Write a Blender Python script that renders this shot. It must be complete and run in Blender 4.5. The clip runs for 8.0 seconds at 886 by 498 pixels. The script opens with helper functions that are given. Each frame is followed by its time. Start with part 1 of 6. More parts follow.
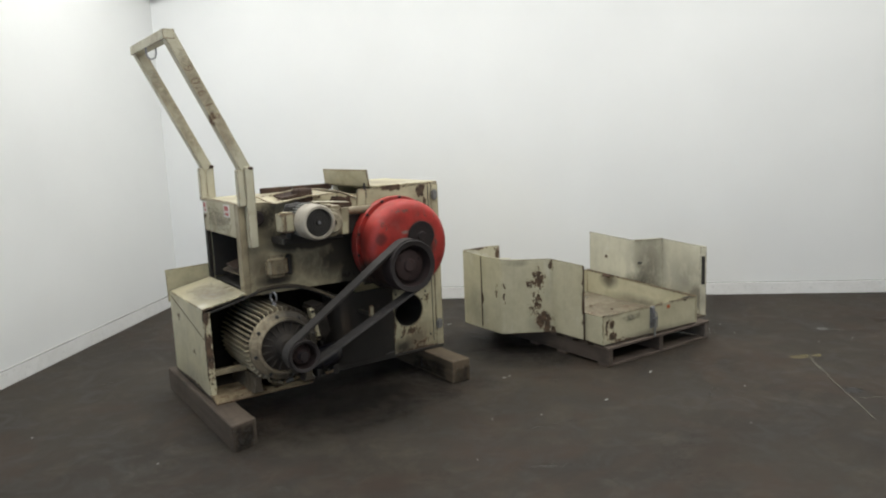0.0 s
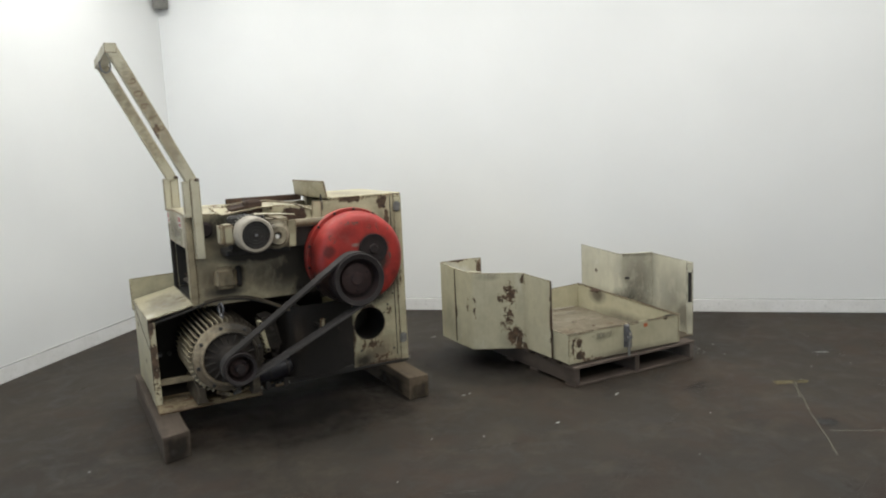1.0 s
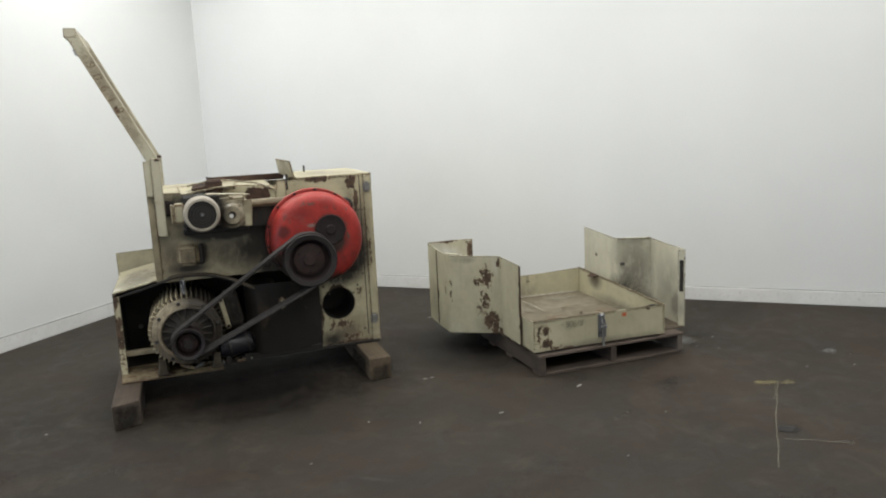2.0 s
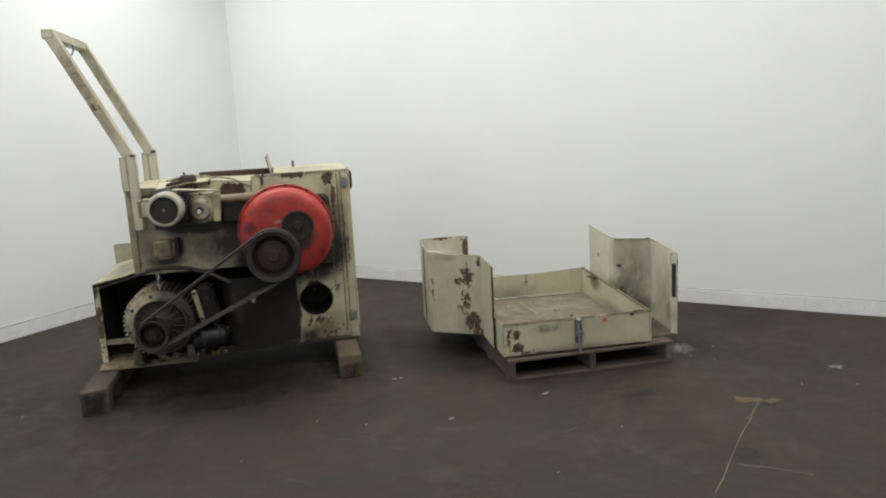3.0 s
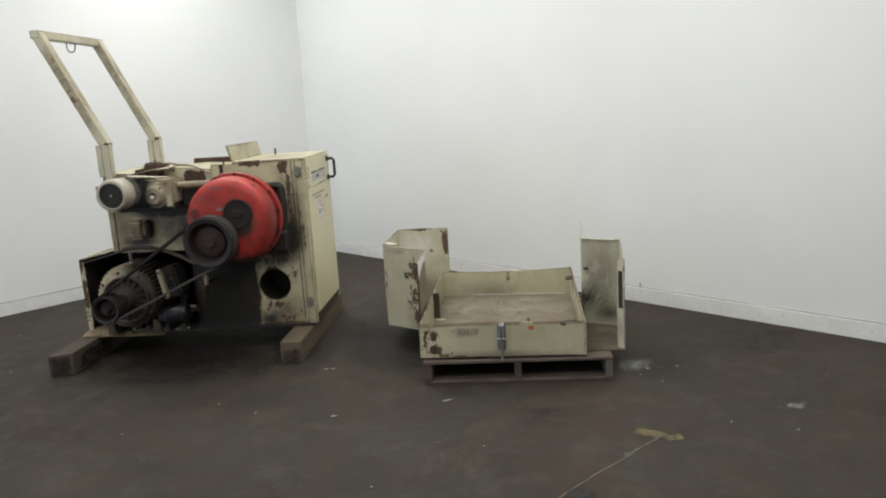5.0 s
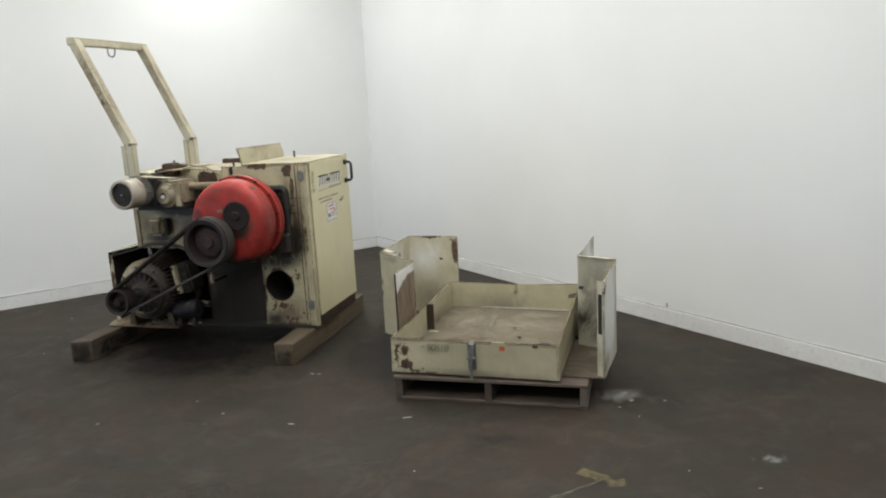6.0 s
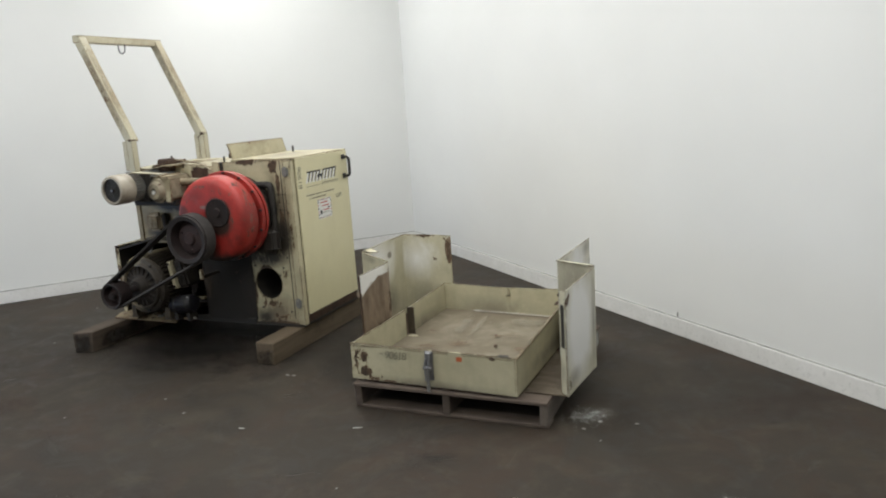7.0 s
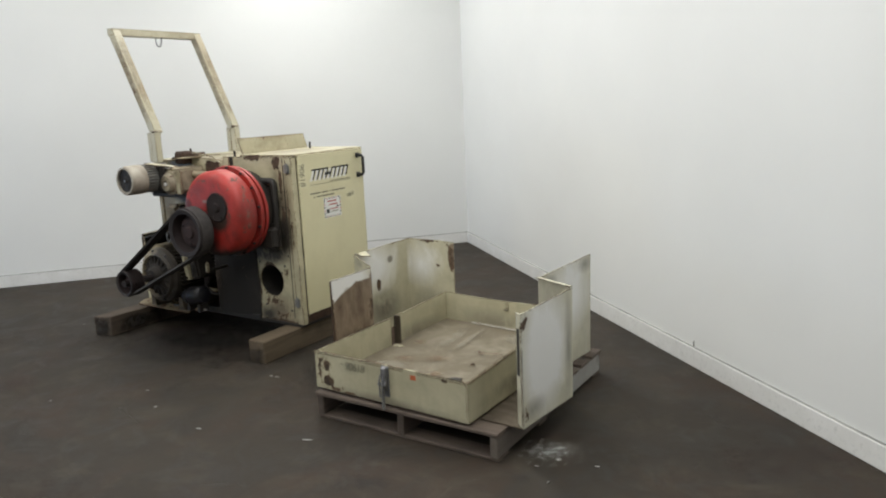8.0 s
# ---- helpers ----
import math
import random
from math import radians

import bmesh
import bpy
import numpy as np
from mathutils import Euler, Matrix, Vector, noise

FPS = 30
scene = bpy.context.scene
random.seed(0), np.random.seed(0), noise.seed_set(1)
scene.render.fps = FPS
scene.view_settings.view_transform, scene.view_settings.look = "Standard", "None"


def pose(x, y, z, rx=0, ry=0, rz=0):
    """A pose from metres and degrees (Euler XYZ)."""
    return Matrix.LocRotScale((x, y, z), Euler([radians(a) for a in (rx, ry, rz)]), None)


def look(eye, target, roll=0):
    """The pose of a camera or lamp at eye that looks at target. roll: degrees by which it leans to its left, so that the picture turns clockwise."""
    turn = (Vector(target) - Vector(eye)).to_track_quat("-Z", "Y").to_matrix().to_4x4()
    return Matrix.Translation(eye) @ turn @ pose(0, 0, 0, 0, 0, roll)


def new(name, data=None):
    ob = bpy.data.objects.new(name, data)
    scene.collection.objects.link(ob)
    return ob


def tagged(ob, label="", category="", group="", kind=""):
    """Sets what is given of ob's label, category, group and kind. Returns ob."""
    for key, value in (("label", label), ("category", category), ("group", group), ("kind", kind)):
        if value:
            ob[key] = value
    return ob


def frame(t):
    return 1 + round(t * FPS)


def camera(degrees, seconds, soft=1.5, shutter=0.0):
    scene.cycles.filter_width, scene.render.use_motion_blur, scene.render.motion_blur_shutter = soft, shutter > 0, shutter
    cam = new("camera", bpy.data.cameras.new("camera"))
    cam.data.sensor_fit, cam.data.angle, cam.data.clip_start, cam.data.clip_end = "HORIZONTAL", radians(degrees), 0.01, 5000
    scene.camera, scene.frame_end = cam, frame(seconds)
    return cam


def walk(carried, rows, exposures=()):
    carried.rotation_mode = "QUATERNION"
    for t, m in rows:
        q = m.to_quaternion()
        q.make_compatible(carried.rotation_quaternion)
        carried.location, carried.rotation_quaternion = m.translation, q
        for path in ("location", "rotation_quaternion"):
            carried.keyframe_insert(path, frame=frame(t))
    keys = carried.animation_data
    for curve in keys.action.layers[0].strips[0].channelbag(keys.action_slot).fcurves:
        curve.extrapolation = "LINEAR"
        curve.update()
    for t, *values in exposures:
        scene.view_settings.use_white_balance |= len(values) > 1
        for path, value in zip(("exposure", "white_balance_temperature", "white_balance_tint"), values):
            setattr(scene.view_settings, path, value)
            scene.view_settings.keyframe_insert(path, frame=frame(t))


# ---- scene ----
cam = camera(62.31, 8.0, soft=2.0)
PATH = [
    (0, (-2.694, -4.074, 1.575), (-1.594, -2.433, 1.268), -2.4),
    (0.5, (-2.379, -4.247, 1.564), (-1.377, -2.543, 1.254), -3.3),
    (1, (-2.03, -4.351, 1.58), (-1.093, -2.608, 1.295), -2.5),
    (1.5, (-1.624, -4.524, 1.584), (-0.802, -2.728, 1.269), -2.3),
    (1.7, (-1.450, -4.595, 1.587), (-0.693, -2.775, 1.246), -2.2),
    (2.8, (-0.493, -4.714, 1.574), (-0.055, -2.79, 1.248), -3.6),
    (3, (-0.371, -4.754, 1.581), (0.023, -2.827, 1.222), -3.0),
    (3.5, (0.035, -4.756, 1.583), (0.325, -2.81, 1.222), -2.8),
    (4, (0.439, -4.724, 1.613), (0.62, -2.771, 1.222), -3.1),
    (4.5, (0.939, -4.724, 1.598), (0.937, -2.764, 1.198), -3.1),
    (4.7, (1.074, -4.726, 1.577), (1.008, -2.767, 1.179), -3.5),
    (5.8, (1.954, -4.495, 1.580), (1.500, -2.586, 1.194), -2.5),
    (6, (2.133, -4.414, 1.613), (1.608, -2.525, 1.221), -3.0),
    (6.5, (2.449, -4.179, 1.564), (1.784, -2.336, 1.164), -2.3),
    (7, (2.767, -3.939, 1.591), (1.976, -2.146, 1.187), -3.7),
    (7.5, (3.13, -3.668, 1.602), (2.197, -1.949, 1.186), -3.1),
    (8, (3.322, -3.364, 1.582), (2.245, -1.727, 1.18), -2.5),
]
walk(cam, [(t, look(eye, target, roll)) for t, eye, target, roll in PATH], exposures=[(0.0, 0.03), (4.5, 0.01), (8.0, 0.07)])

# ---- light ----
ROOM_TURN = -40.9
CORNER = Vector((-0.865, 3.525, 0.0))
ROOM = Matrix.Translation(CORNER) @ Matrix.Rotation(radians(ROOM_TURN), 4, "Z")   # x along the back wall, -y along the left wall
CEILING, DEPTH_OF_ROOM = 3.9, 8.8
world = bpy.data.worlds.new("world")
scene.world = world
world.use_nodes = True
world.node_tree.nodes["Background"].inputs[0].default_value = (0.8, 0.88, 1.0, 1)
world.node_tree.nodes["Background"].inputs[1].default_value = 0.1


def ceiling_lamp(x, y, length, width, watts, colour=(1.0, 0.996, 0.965), turn=0):
    data = bpy.data.lights.new("ceiling_lamp", "AREA")
    data.shape, data.size, data.size_y, data.energy, data.color = "RECTANGLE", length, width, watts, colour
    ob = new("ceiling_lamp", data)
    ob.matrix_basis = ROOM @ pose(x, -y, CEILING - 0.06, 0, 0, turn)
    return ob


for lx, watts in ((1.2, 59), (3.9, 51), (6.5, 50)):
    ceiling_lamp(lx, 1.7, 2.4, 0.5, watts)
for lx, watts in ((2.2, 46), (5.0, 40), (7.8, 37)):
    ceiling_lamp(lx, 4.4, 2.4, 0.5, watts)
for lx in (3.0, 7.0):
    ceiling_lamp(lx, 7.3, 2.4, 0.5, 36)
# bluish lamp added at the unseen front wall; no doorway is built there
blue_lamp = bpy.data.lights.new("blue_side_lamp", "AREA")
blue_lamp.shape, blue_lamp.size, blue_lamp.size_y, blue_lamp.energy, blue_lamp.color = "RECTANGLE", 1.5, 2.1, 48, (0.42, 0.63, 1.0)
new("blue_side_lamp", blue_lamp).matrix_basis = ROOM @ look((0.95, -DEPTH_OF_ROOM + 0.05, 1.1), (0.0, -6.4, 0.9))


# ---- materials ----
def nodes_of(name):
    m = bpy.data.materials.new(name)
    m.use_nodes = True
    t = m.node_tree
    return m, t, t.nodes["Principled BSDF"]


def link(t, a, b):
    t.links.new(a, b)


def noise_at(t, scale, detail=6, rough=0.6, stretch=None, source="Object", shift=0.0, warp=0.0):
    c = t.nodes.new("ShaderNodeTexCoord")
    m = t.nodes.new("ShaderNodeMapping")
    if stretch:
        m.inputs["Scale"].default_value = stretch
    m.inputs["Location"].default_value = (shift, shift * 0.7, shift * 1.3)
    n = t.nodes.new("ShaderNodeTexNoise")
    n.inputs["Scale"].default_value = scale
    n.inputs["Detail"].default_value = detail
    n.inputs["Roughness"].default_value = rough
    n.inputs["Distortion"].default_value = warp
    link(t, c.outputs[source], m.inputs[0])
    link(t, m.outputs[0], n.inputs["Vector"])
    return n.outputs["Fac"]


def ramp(t, value, stops):
    r = t.nodes.new("ShaderNodeValToRGB")
    e = r.color_ramp.elements
    while len(e) < len(stops):
        e.new(0.5)
    for k, (p, c) in zip(e, stops):
        k.position = p
        k.color = (c, c, c, 1) if isinstance(c, (int, float)) else (*c, 1)
    link(t, value, r.inputs[0])
    return r.outputs[0]


def mix(t, fac, a, b):
    n = t.nodes.new("ShaderNodeMix")
    n.data_type = "RGBA"
    for slot, v in ((0, fac), (6, a), (7, b)):
        if isinstance(v, (int, float)):
            n.inputs[slot].default_value = v
        elif isinstance(v, tuple):
            n.inputs[slot].default_value = (*v, 1)
        else:
            link(t, v, n.inputs[slot])
    return n.outputs[2]


def maths(t, kind, a, b):
    n = t.nodes.new("ShaderNodeMath")
    n.operation = kind
    n.use_clamp = True
    for slot, v in ((0, a), (1, b)):
        if isinstance(v, (int, float)):
            n.inputs[slot].default_value = v
        else:
            link(t, v, n.inputs[slot])
    return n.outputs[0]


def bump(t, bsdf, height, strength, distance):
    b = t.nodes.new("ShaderNodeBump")
    b.inputs["Strength"].default_value = strength
    b.inputs["Distance"].default_value = distance
    link(t, height, b.inputs["Height"])
    link(t, b.outputs[0], bsdf.inputs["Normal"])


def painted(name, paint, rust=0.5, grime=0.5, dirt=(0.11, 0.085, 0.05), oxide=(0.060, 0.031, 0.016), gloss=0.42, shift=0.0, under=None, oil=None, edges=0.0):
    """Old paint on steel: rust is the share of chipped spots, grime of oily dirt, edges of paint knocked off along the edges."""
    m, t, b = nodes_of(name)
    under = under or tuple(v * 0.72 for v in paint)
    fade = ramp(t, noise_at(t, 2.3, 5, 0.6, shift=shift), [(0.3, 0.0), (0.72, 1.0)])
    col = mix(t, fade, paint, under)
    streak = ramp(t, noise_at(t, 5, 9, 0.72, (1, 1, 0.4), shift=shift + 3), [(0.5, 0.0), (0.78, 1.0)])
    col = mix(t, maths(t, "MULTIPLY", streak, 0.10 + grime * 0.5), col, dirt)
    lo = 0.78 - grime * 0.5
    smear = ramp(t, noise_at(t, 3.4, 9, 0.68, shift=shift + 7, warp=0.6), [(lo, 0.0), (lo + 0.22, 1.0)])
    col = mix(t, maths(t, "MULTIPLY", smear, min(1, 0.35 + grime * 0.6)), col, dirt)
    fleck = ramp(t, noise_at(t, 85, 3, 0.6, shift=shift), [(0.68, 0.0), (0.74, 1.0)])
    col = mix(t, maths(t, "MULTIPLY", fleck, 0.25 + 0.4 * grime), col, (0.05, 0.035, 0.02))
    edge = 0.80 - rust * 0.26
    chip = ramp(t, noise_at(t, 6.5, 11, 0.66, shift=shift + 13, warp=0.3), [(edge, 0.0), (edge + 0.012, 1.0)])
    tone = mix(t, noise_at(t, 40, 4), oxide, tuple(v * 2.4 for v in oxide))
    if edges:
        geo = t.nodes.new("ShaderNodeNewGeometry")
        bev = t.nodes.new("ShaderNodeBevel")
        bev.samples = 4
        bev.inputs[0].default_value = 0.018
        dot = t.nodes.new("ShaderNodeVectorMath")
        dot.operation = "DOT_PRODUCT"
        link(t, bev.outputs[0], dot.inputs[0])
        link(t, geo.outputs["Normal"], dot.inputs[1])
        near = maths(t, "SUBTRACT", 1.0, dot.outputs["Value"])
        knocked = maths(t, "ADD", maths(t, "MULTIPLY", near, 1.4), maths(t, "MULTIPLY", noise_at(t, 5.5, 12, 0.76, shift=shift + 5), 0.9))
        limit = 0.82 - edges * 0.22
        chip = maths(t, "MAXIMUM", chip, ramp(t, knocked, [(limit, 0.0), (limit + 0.05, 1.0)]))
    col = mix(t, chip, col, tone)
    if oil:
        # darkens one end of the thing: axis, where it begins, where it covers all
        c = t.nodes.new("ShaderNodeTexCoord")
        xyz = t.nodes.new("ShaderNodeSeparateXYZ")
        link(t, c.outputs["Object"], xyz.inputs[0])
        span = t.nodes.new("ShaderNodeMapRange")
        link(t, xyz.outputs[oil[0]], span.inputs[0])
        span.inputs[1].default_value, span.inputs[2].default_value = oil[1], oil[2]
        ragged = maths(t, "ADD", maths(t, "MULTIPLY", span.outputs[0], 0.7), maths(t, "MULTIPLY", noise_at(t, 8, 10, 0.72, shift=shift + 2), 0.6))
        col = mix(t, maths(t, "MULTIPLY", ramp(t, ragged, [(0.38, 0.0), (0.78, 1.0)]), 0.95), col, mix(t, noise_at(t, 25, 5), (0.008, 0.0066, 0.0052), (0.032, 0.024, 0.017)))
    link(t, col, b.inputs["Base Color"])
    rough = mix(t, maths(t, "MAXIMUM", chip, smear), (gloss,) * 3, (0.78,) * 3)
    link(t, rough, b.inputs["Roughness"])
    h = maths(t, "SUBTRACT", noise_at(t, 30, 5), maths(t, "MULTIPLY", chip, 0.7))
    bump(t, b, h, 0.35, 0.004)
    return m


def blot(t, pos, nor, centre, radius, gain=1.0, face=None):
    """How far inside a worn place a point lies, 0 at its rim; face: the way that the worn side looks."""
    d = t.nodes.new("ShaderNodeVectorMath")
    d.operation = "SUBTRACT"
    d.inputs[1].default_value = centre
    link(t, pos, d.inputs[0])
    k = t.nodes.new("ShaderNodeVectorMath")
    k.operation = "DIVIDE"
    k.inputs[1].default_value = radius
    link(t, d.outputs[0], k.inputs[0])
    size = t.nodes.new("ShaderNodeVectorMath")
    size.operation = "LENGTH"
    link(t, k.outputs[0], size.inputs[0])
    f = maths(t, "MULTIPLY", maths(t, "SUBTRACT", 1.0, size.outputs["Value"]), gain)
    if face:
        dot = t.nodes.new("ShaderNodeVectorMath")
        dot.operation = "DOT_PRODUCT"
        dot.inputs[1].default_value = face
        link(t, nor, dot.inputs[0])
        f = maths(t, "MULTIPLY", f, maths(t, "GREATER_THAN", dot.outputs["Value"], 0.2))
    return f


def weathered(name, paint, under, rust=(), dirt=(), pale=(), edges=0.6, shift=0.0, tones=((0.040, 0.027, 0.018), (0.145, 0.092, 0.055)), film=(0.24, 0.215, 0.165), chalk=(0.80, 0.80, 0.78), gloss=0.45, flake=24.0, tint=None, grease=(), grime=0.3, bare=()):
    """Old sheet paint that has flaked to rust, taken dirt and bleached at given places."""
    m, t, b = nodes_of(name)
    c = t.nodes.new("ShaderNodeTexCoord")
    pos, nor = c.outputs["Object"], c.outputs["Normal"]

    def field(places):
        total = 0.0
        for p in places:
            f = blot(t, pos, nor, *p)
            total = f if isinstance(total, float) else maths(t, "MAXIMUM", total, f)
        return total
    col = mix(t, ramp(t, noise_at(t, 2.6, 5, 0.6, shift=shift), [(0.32, 0.0), (0.70, 1.0)]), paint, under)
    cloud = ramp(t, noise_at(t, 9, 8, 0.7, shift=shift + 9), [(0.42, 0.0), (0.72, 1.0)])
    col = mix(t, maths(t, "MULTIPLY", cloud, grime), col, tuple(v * 0.50 for v in under))
    runs = ramp(t, noise_at(t, 24, 6, 0.65, (1, 1, 0.07), shift=shift + 4), [(0.50, 0.0), (0.74, 1.0)])
    col = mix(t, maths(t, "MULTIPLY", runs, 0.20), col, tuple(v * 0.58 for v in under))
    soft = ramp(t, noise_at(t, 6, 10, 0.72, (1, 1, 0.55), shift=shift + 2, warp=0.4), [(0.30, 0.0), (0.70, 1.0)])
    if pale:
        v = maths(t, "ADD", field(pale), maths(t, "MULTIPLY", maths(t, "SUBTRACT", soft, 0.45), 0.6))
        col = mix(t, maths(t, "MULTIPLY", ramp(t, v, [(0.15, 0.0), (0.80, 1.0)]), 0.92), col, chalk)
    if dirt:
        f = field(dirt)
        v = maths(t, "MULTIPLY", f, maths(t, "ADD", 0.12, maths(t, "MULTIPLY", soft, 1.7)))
        col = mix(t, ramp(t, v, [(0.06, 0.0), (0.75, 0.92)]), col, mix(t, noise_at(t, 18, 6, 0.6), film, tuple(v * 0.55 for v in film)))
    if bare:
        v = maths(t, "ADD", field(bare), maths(t, "MULTIPLY", maths(t, "SUBTRACT", noise_at(t, 13, 9, 0.68, (1, 1, 0.6), shift=shift + 5, warp=0.3), 0.5), 0.75))
        old = mix(t, ramp(t, noise_at(t, 9, 8, 0.66, (1, 1, 0.45), shift=shift + 8), [(0.34, 0.0), (0.66, 1.0)]), (0.105, 0.066, 0.042), (0.30, 0.235, 0.165))
        col = mix(t, ramp(t, v, [(0.30, 0.0), (0.35, 1.0)]), col, old)
    specks = ramp(t, noise_at(t, 60, 4, 0.6, shift=shift), [(0.70, 0.0), (0.76, 1.0)])
    col = mix(t, maths(t, "MULTIPLY", specks, 0.40), col, (0.10, 0.075, 0.05))
    coarse = noise_at(t, flake, 7, 0.62, (1.25, 1.25, 0.72), shift=shift + 13, warp=0.25)
    n = maths(t, "ADD", maths(t, "MULTIPLY", coarse, 0.68), maths(t, "MULTIPLY", noise_at(t, flake * 4, 7, 0.68, shift=shift), 0.32))
    n = ramp(t, n, [(0.37, 0.0), (0.63, 1.0)])
    worn = maths(t, "MULTIPLY", field(rust), 0.56) if rust else 0.0
    geo = t.nodes.new("ShaderNodeNewGeometry")
    bev = t.nodes.new("ShaderNodeBevel")
    bev.samples = 4
    bev.inputs[0].default_value = 0.012
    dot = t.nodes.new("ShaderNodeVectorMath")
    dot.operation = "DOT_PRODUCT"
    link(t, bev.outputs[0], dot.inputs[0])
    link(t, geo.outputs["Normal"], dot.inputs[1])
    rim = maths(t, "MULTIPLY", maths(t, "SUBTRACT", 1.0, dot.outputs["Value"]), edges)
    patchy = ramp(t, noise_at(t, 4.5, 6, 0.7, shift=shift + 6), [(0.37, 0.0), (0.54, 1.0)])
    rim = maths(t, "MULTIPLY", rim, patchy)
    both = maths(t, "ADD", maths(t, "MAXIMUM", worn, rim), maths(t, "MULTIPLY", n, 0.60))
    chip = ramp(t, both, [(0.655, 0.0), (0.675, 1.0)])
    halo = ramp(t, both, [(0.585, 0.0), (0.665, 1.0)])
    if tint:
        col = mix(t, maths(t, "MULTIPLY", halo, 0.55), col, tint)
    tone = mix(t, ramp(t, noise_at(t, 26, 7, 0.68, shift=shift), [(0.36, 0.0), (0.66, 1.0)]), *tones)
    col = mix(t, chip, col, tone)
    if grease:
        v = maths(t, "MULTIPLY", field(grease), maths(t, "ADD", 0.25, maths(t, "MULTIPLY", soft, 1.5)))
        col = mix(t, ramp(t, v, [(0.08, 0.0), (0.62, 0.96)]), col, mix(t, noise_at(t, 22, 6, 0.65), (0.010, 0.0085, 0.007), (0.034, 0.027, 0.019)))
    link(t, col, b.inputs["Base Color"])
    link(t, mix(t, chip, (gloss,) * 3, (0.85,) * 3), b.inputs["Roughness"])
    bump(t, b, maths(t, "SUBTRACT", maths(t, "MULTIPLY", noise_at(t, 7, 4), 0.8), maths(t, "MULTIPLY", chip, 0.5)), 0.35, 0.006)
    return m


def plain(name, a, c, rough=0.5, metal=0.0, scale=20, relief=0.25, grain=None):
    """A material of two tones, mixed by cloudy noise."""
    m, t, b = nodes_of(name)
    n = noise_at(t, scale, 7, 0.65, grain)
    col = mix(t, ramp(t, n, [(0.32, 0.0), (0.68, 1.0)]), a, c)
    n2 = noise_at(t, scale * 6, 4, 0.6, grain, shift=5)
    col = mix(t, maths(t, "MULTIPLY", ramp(t, n2, [(0.55, 0.0), (0.75, 1.0)]), 0.4), col, tuple(v * 0.5 for v in a))
    link(t, col, b.inputs["Base Color"])
    link(t, mix(t, n, (max(0.05, rough - 0.12),) * 3, (min(1, rough + 0.15),) * 3), b.inputs["Roughness"])
    b.inputs["Metallic"].default_value = metal
    bump(t, b, n2, relief, 0.003)
    return m


def timber(name, a, c, grain):
    m, t, b = nodes_of(name)
    long = noise_at(t, 26, 8, 0.7, grain, warp=0.4)
    col = mix(t, ramp(t, long, [(0.3, 0.0), (0.7, 1.0)]), a, c)
    blot = ramp(t, noise_at(t, 5, 6, 0.6), [(0.48, 0.0), (0.7, 1.0)])
    col = mix(t, maths(t, "MULTIPLY", blot, 0.55), col, tuple(v * 0.35 for v in a))
    info = t.nodes.new("ShaderNodeObjectInfo")
    col = mix(t, maths(t, "MULTIPLY", info.outputs["Random"], 0.35), col, tuple(v * 0.6 for v in a))
    link(t, col, b.inputs["Base Color"])
    b.inputs["Roughness"].default_value = 0.85
    bump(t, b, long, 0.6, 0.006)
    return m


def worn_spot(name, tones, scale=14.0, keep=0.5, rough=0.85, soft=0.05, most=1.0, rim=0.55, grain=(1, 1, 0.7), rough_edge=1.7, detail=12, crumbs=0.42):
    """A ragged stain or flaked area: dense in the middle, broken up towards its rim, clear outside."""
    m, t, b = nodes_of(name)
    c = t.nodes.new("ShaderNodeTexCoord")
    s = t.nodes.new("ShaderNodeVectorMath")
    s.operation = "SUBTRACT"
    s.inputs[1].default_value = (0.5, 0.5, 0.0)
    ab = t.nodes.new("ShaderNodeVectorMath")
    ab.operation = "ABSOLUTE"
    xyz = t.nodes.new("ShaderNodeSeparateXYZ")
    link(t, c.outputs["UV"], s.inputs[0])
    link(t, s.outputs[0], ab.inputs[0])
    link(t, ab.outputs[0], xyz.inputs[0])
    au, av = (maths(t, "SUBTRACT", 1.0, maths(t, "MULTIPLY", xyz.outputs[k], 2.0)) for k in (0, 1))
    body = maths(t, "MULTIPLY", ramp(t, au, [(0.0, 0.0), (rim, 1.0)]), ramp(t, av, [(0.0, 0.0), (rim, 1.0)]))
    coarse = noise_at(t, scale, detail, 0.72 if detail > 8 else 0.58, grain, warp=0.1)
    fine = noise_at(t, scale * 5, 8, 0.7, grain, shift=4)
    n = maths(t, "ADD", maths(t, "MULTIPLY", coarse, 1.0 - crumbs), maths(t, "MULTIPLY", fine, crumbs))
    n = maths(t, "MULTIPLY", maths(t, "SUBTRACT", n, 0.5 - 0.5 / rough_edge), rough_edge)
    both = maths(t, "SUBTRACT", n, maths(t, "MULTIPLY", maths(t, "SUBTRACT", 1.0, body), 0.45))
    lo = 0.66 - keep * 0.36
    mask = ramp(t, both, [(max(0.001, lo - soft / 2), 0.0), (lo + soft / 2, 1.0)])
    mask = maths(t, "MULTIPLY", mask, ramp(t, body, [(0.0, 0.0), (0.22, 1.0)]))
    col = mix(t, ramp(t, noise_at(t, scale * 3, 6, 0.7), [(0.35, 0.0), (0.65, 1.0)]), tones[0], tones[1])
    link(t, col, b.inputs["Base Color"])
    b.inputs["Roughness"].default_value = rough
    link(t, maths(t, "MULTIPLY", mask, most), b.inputs["Alpha"])
    return m


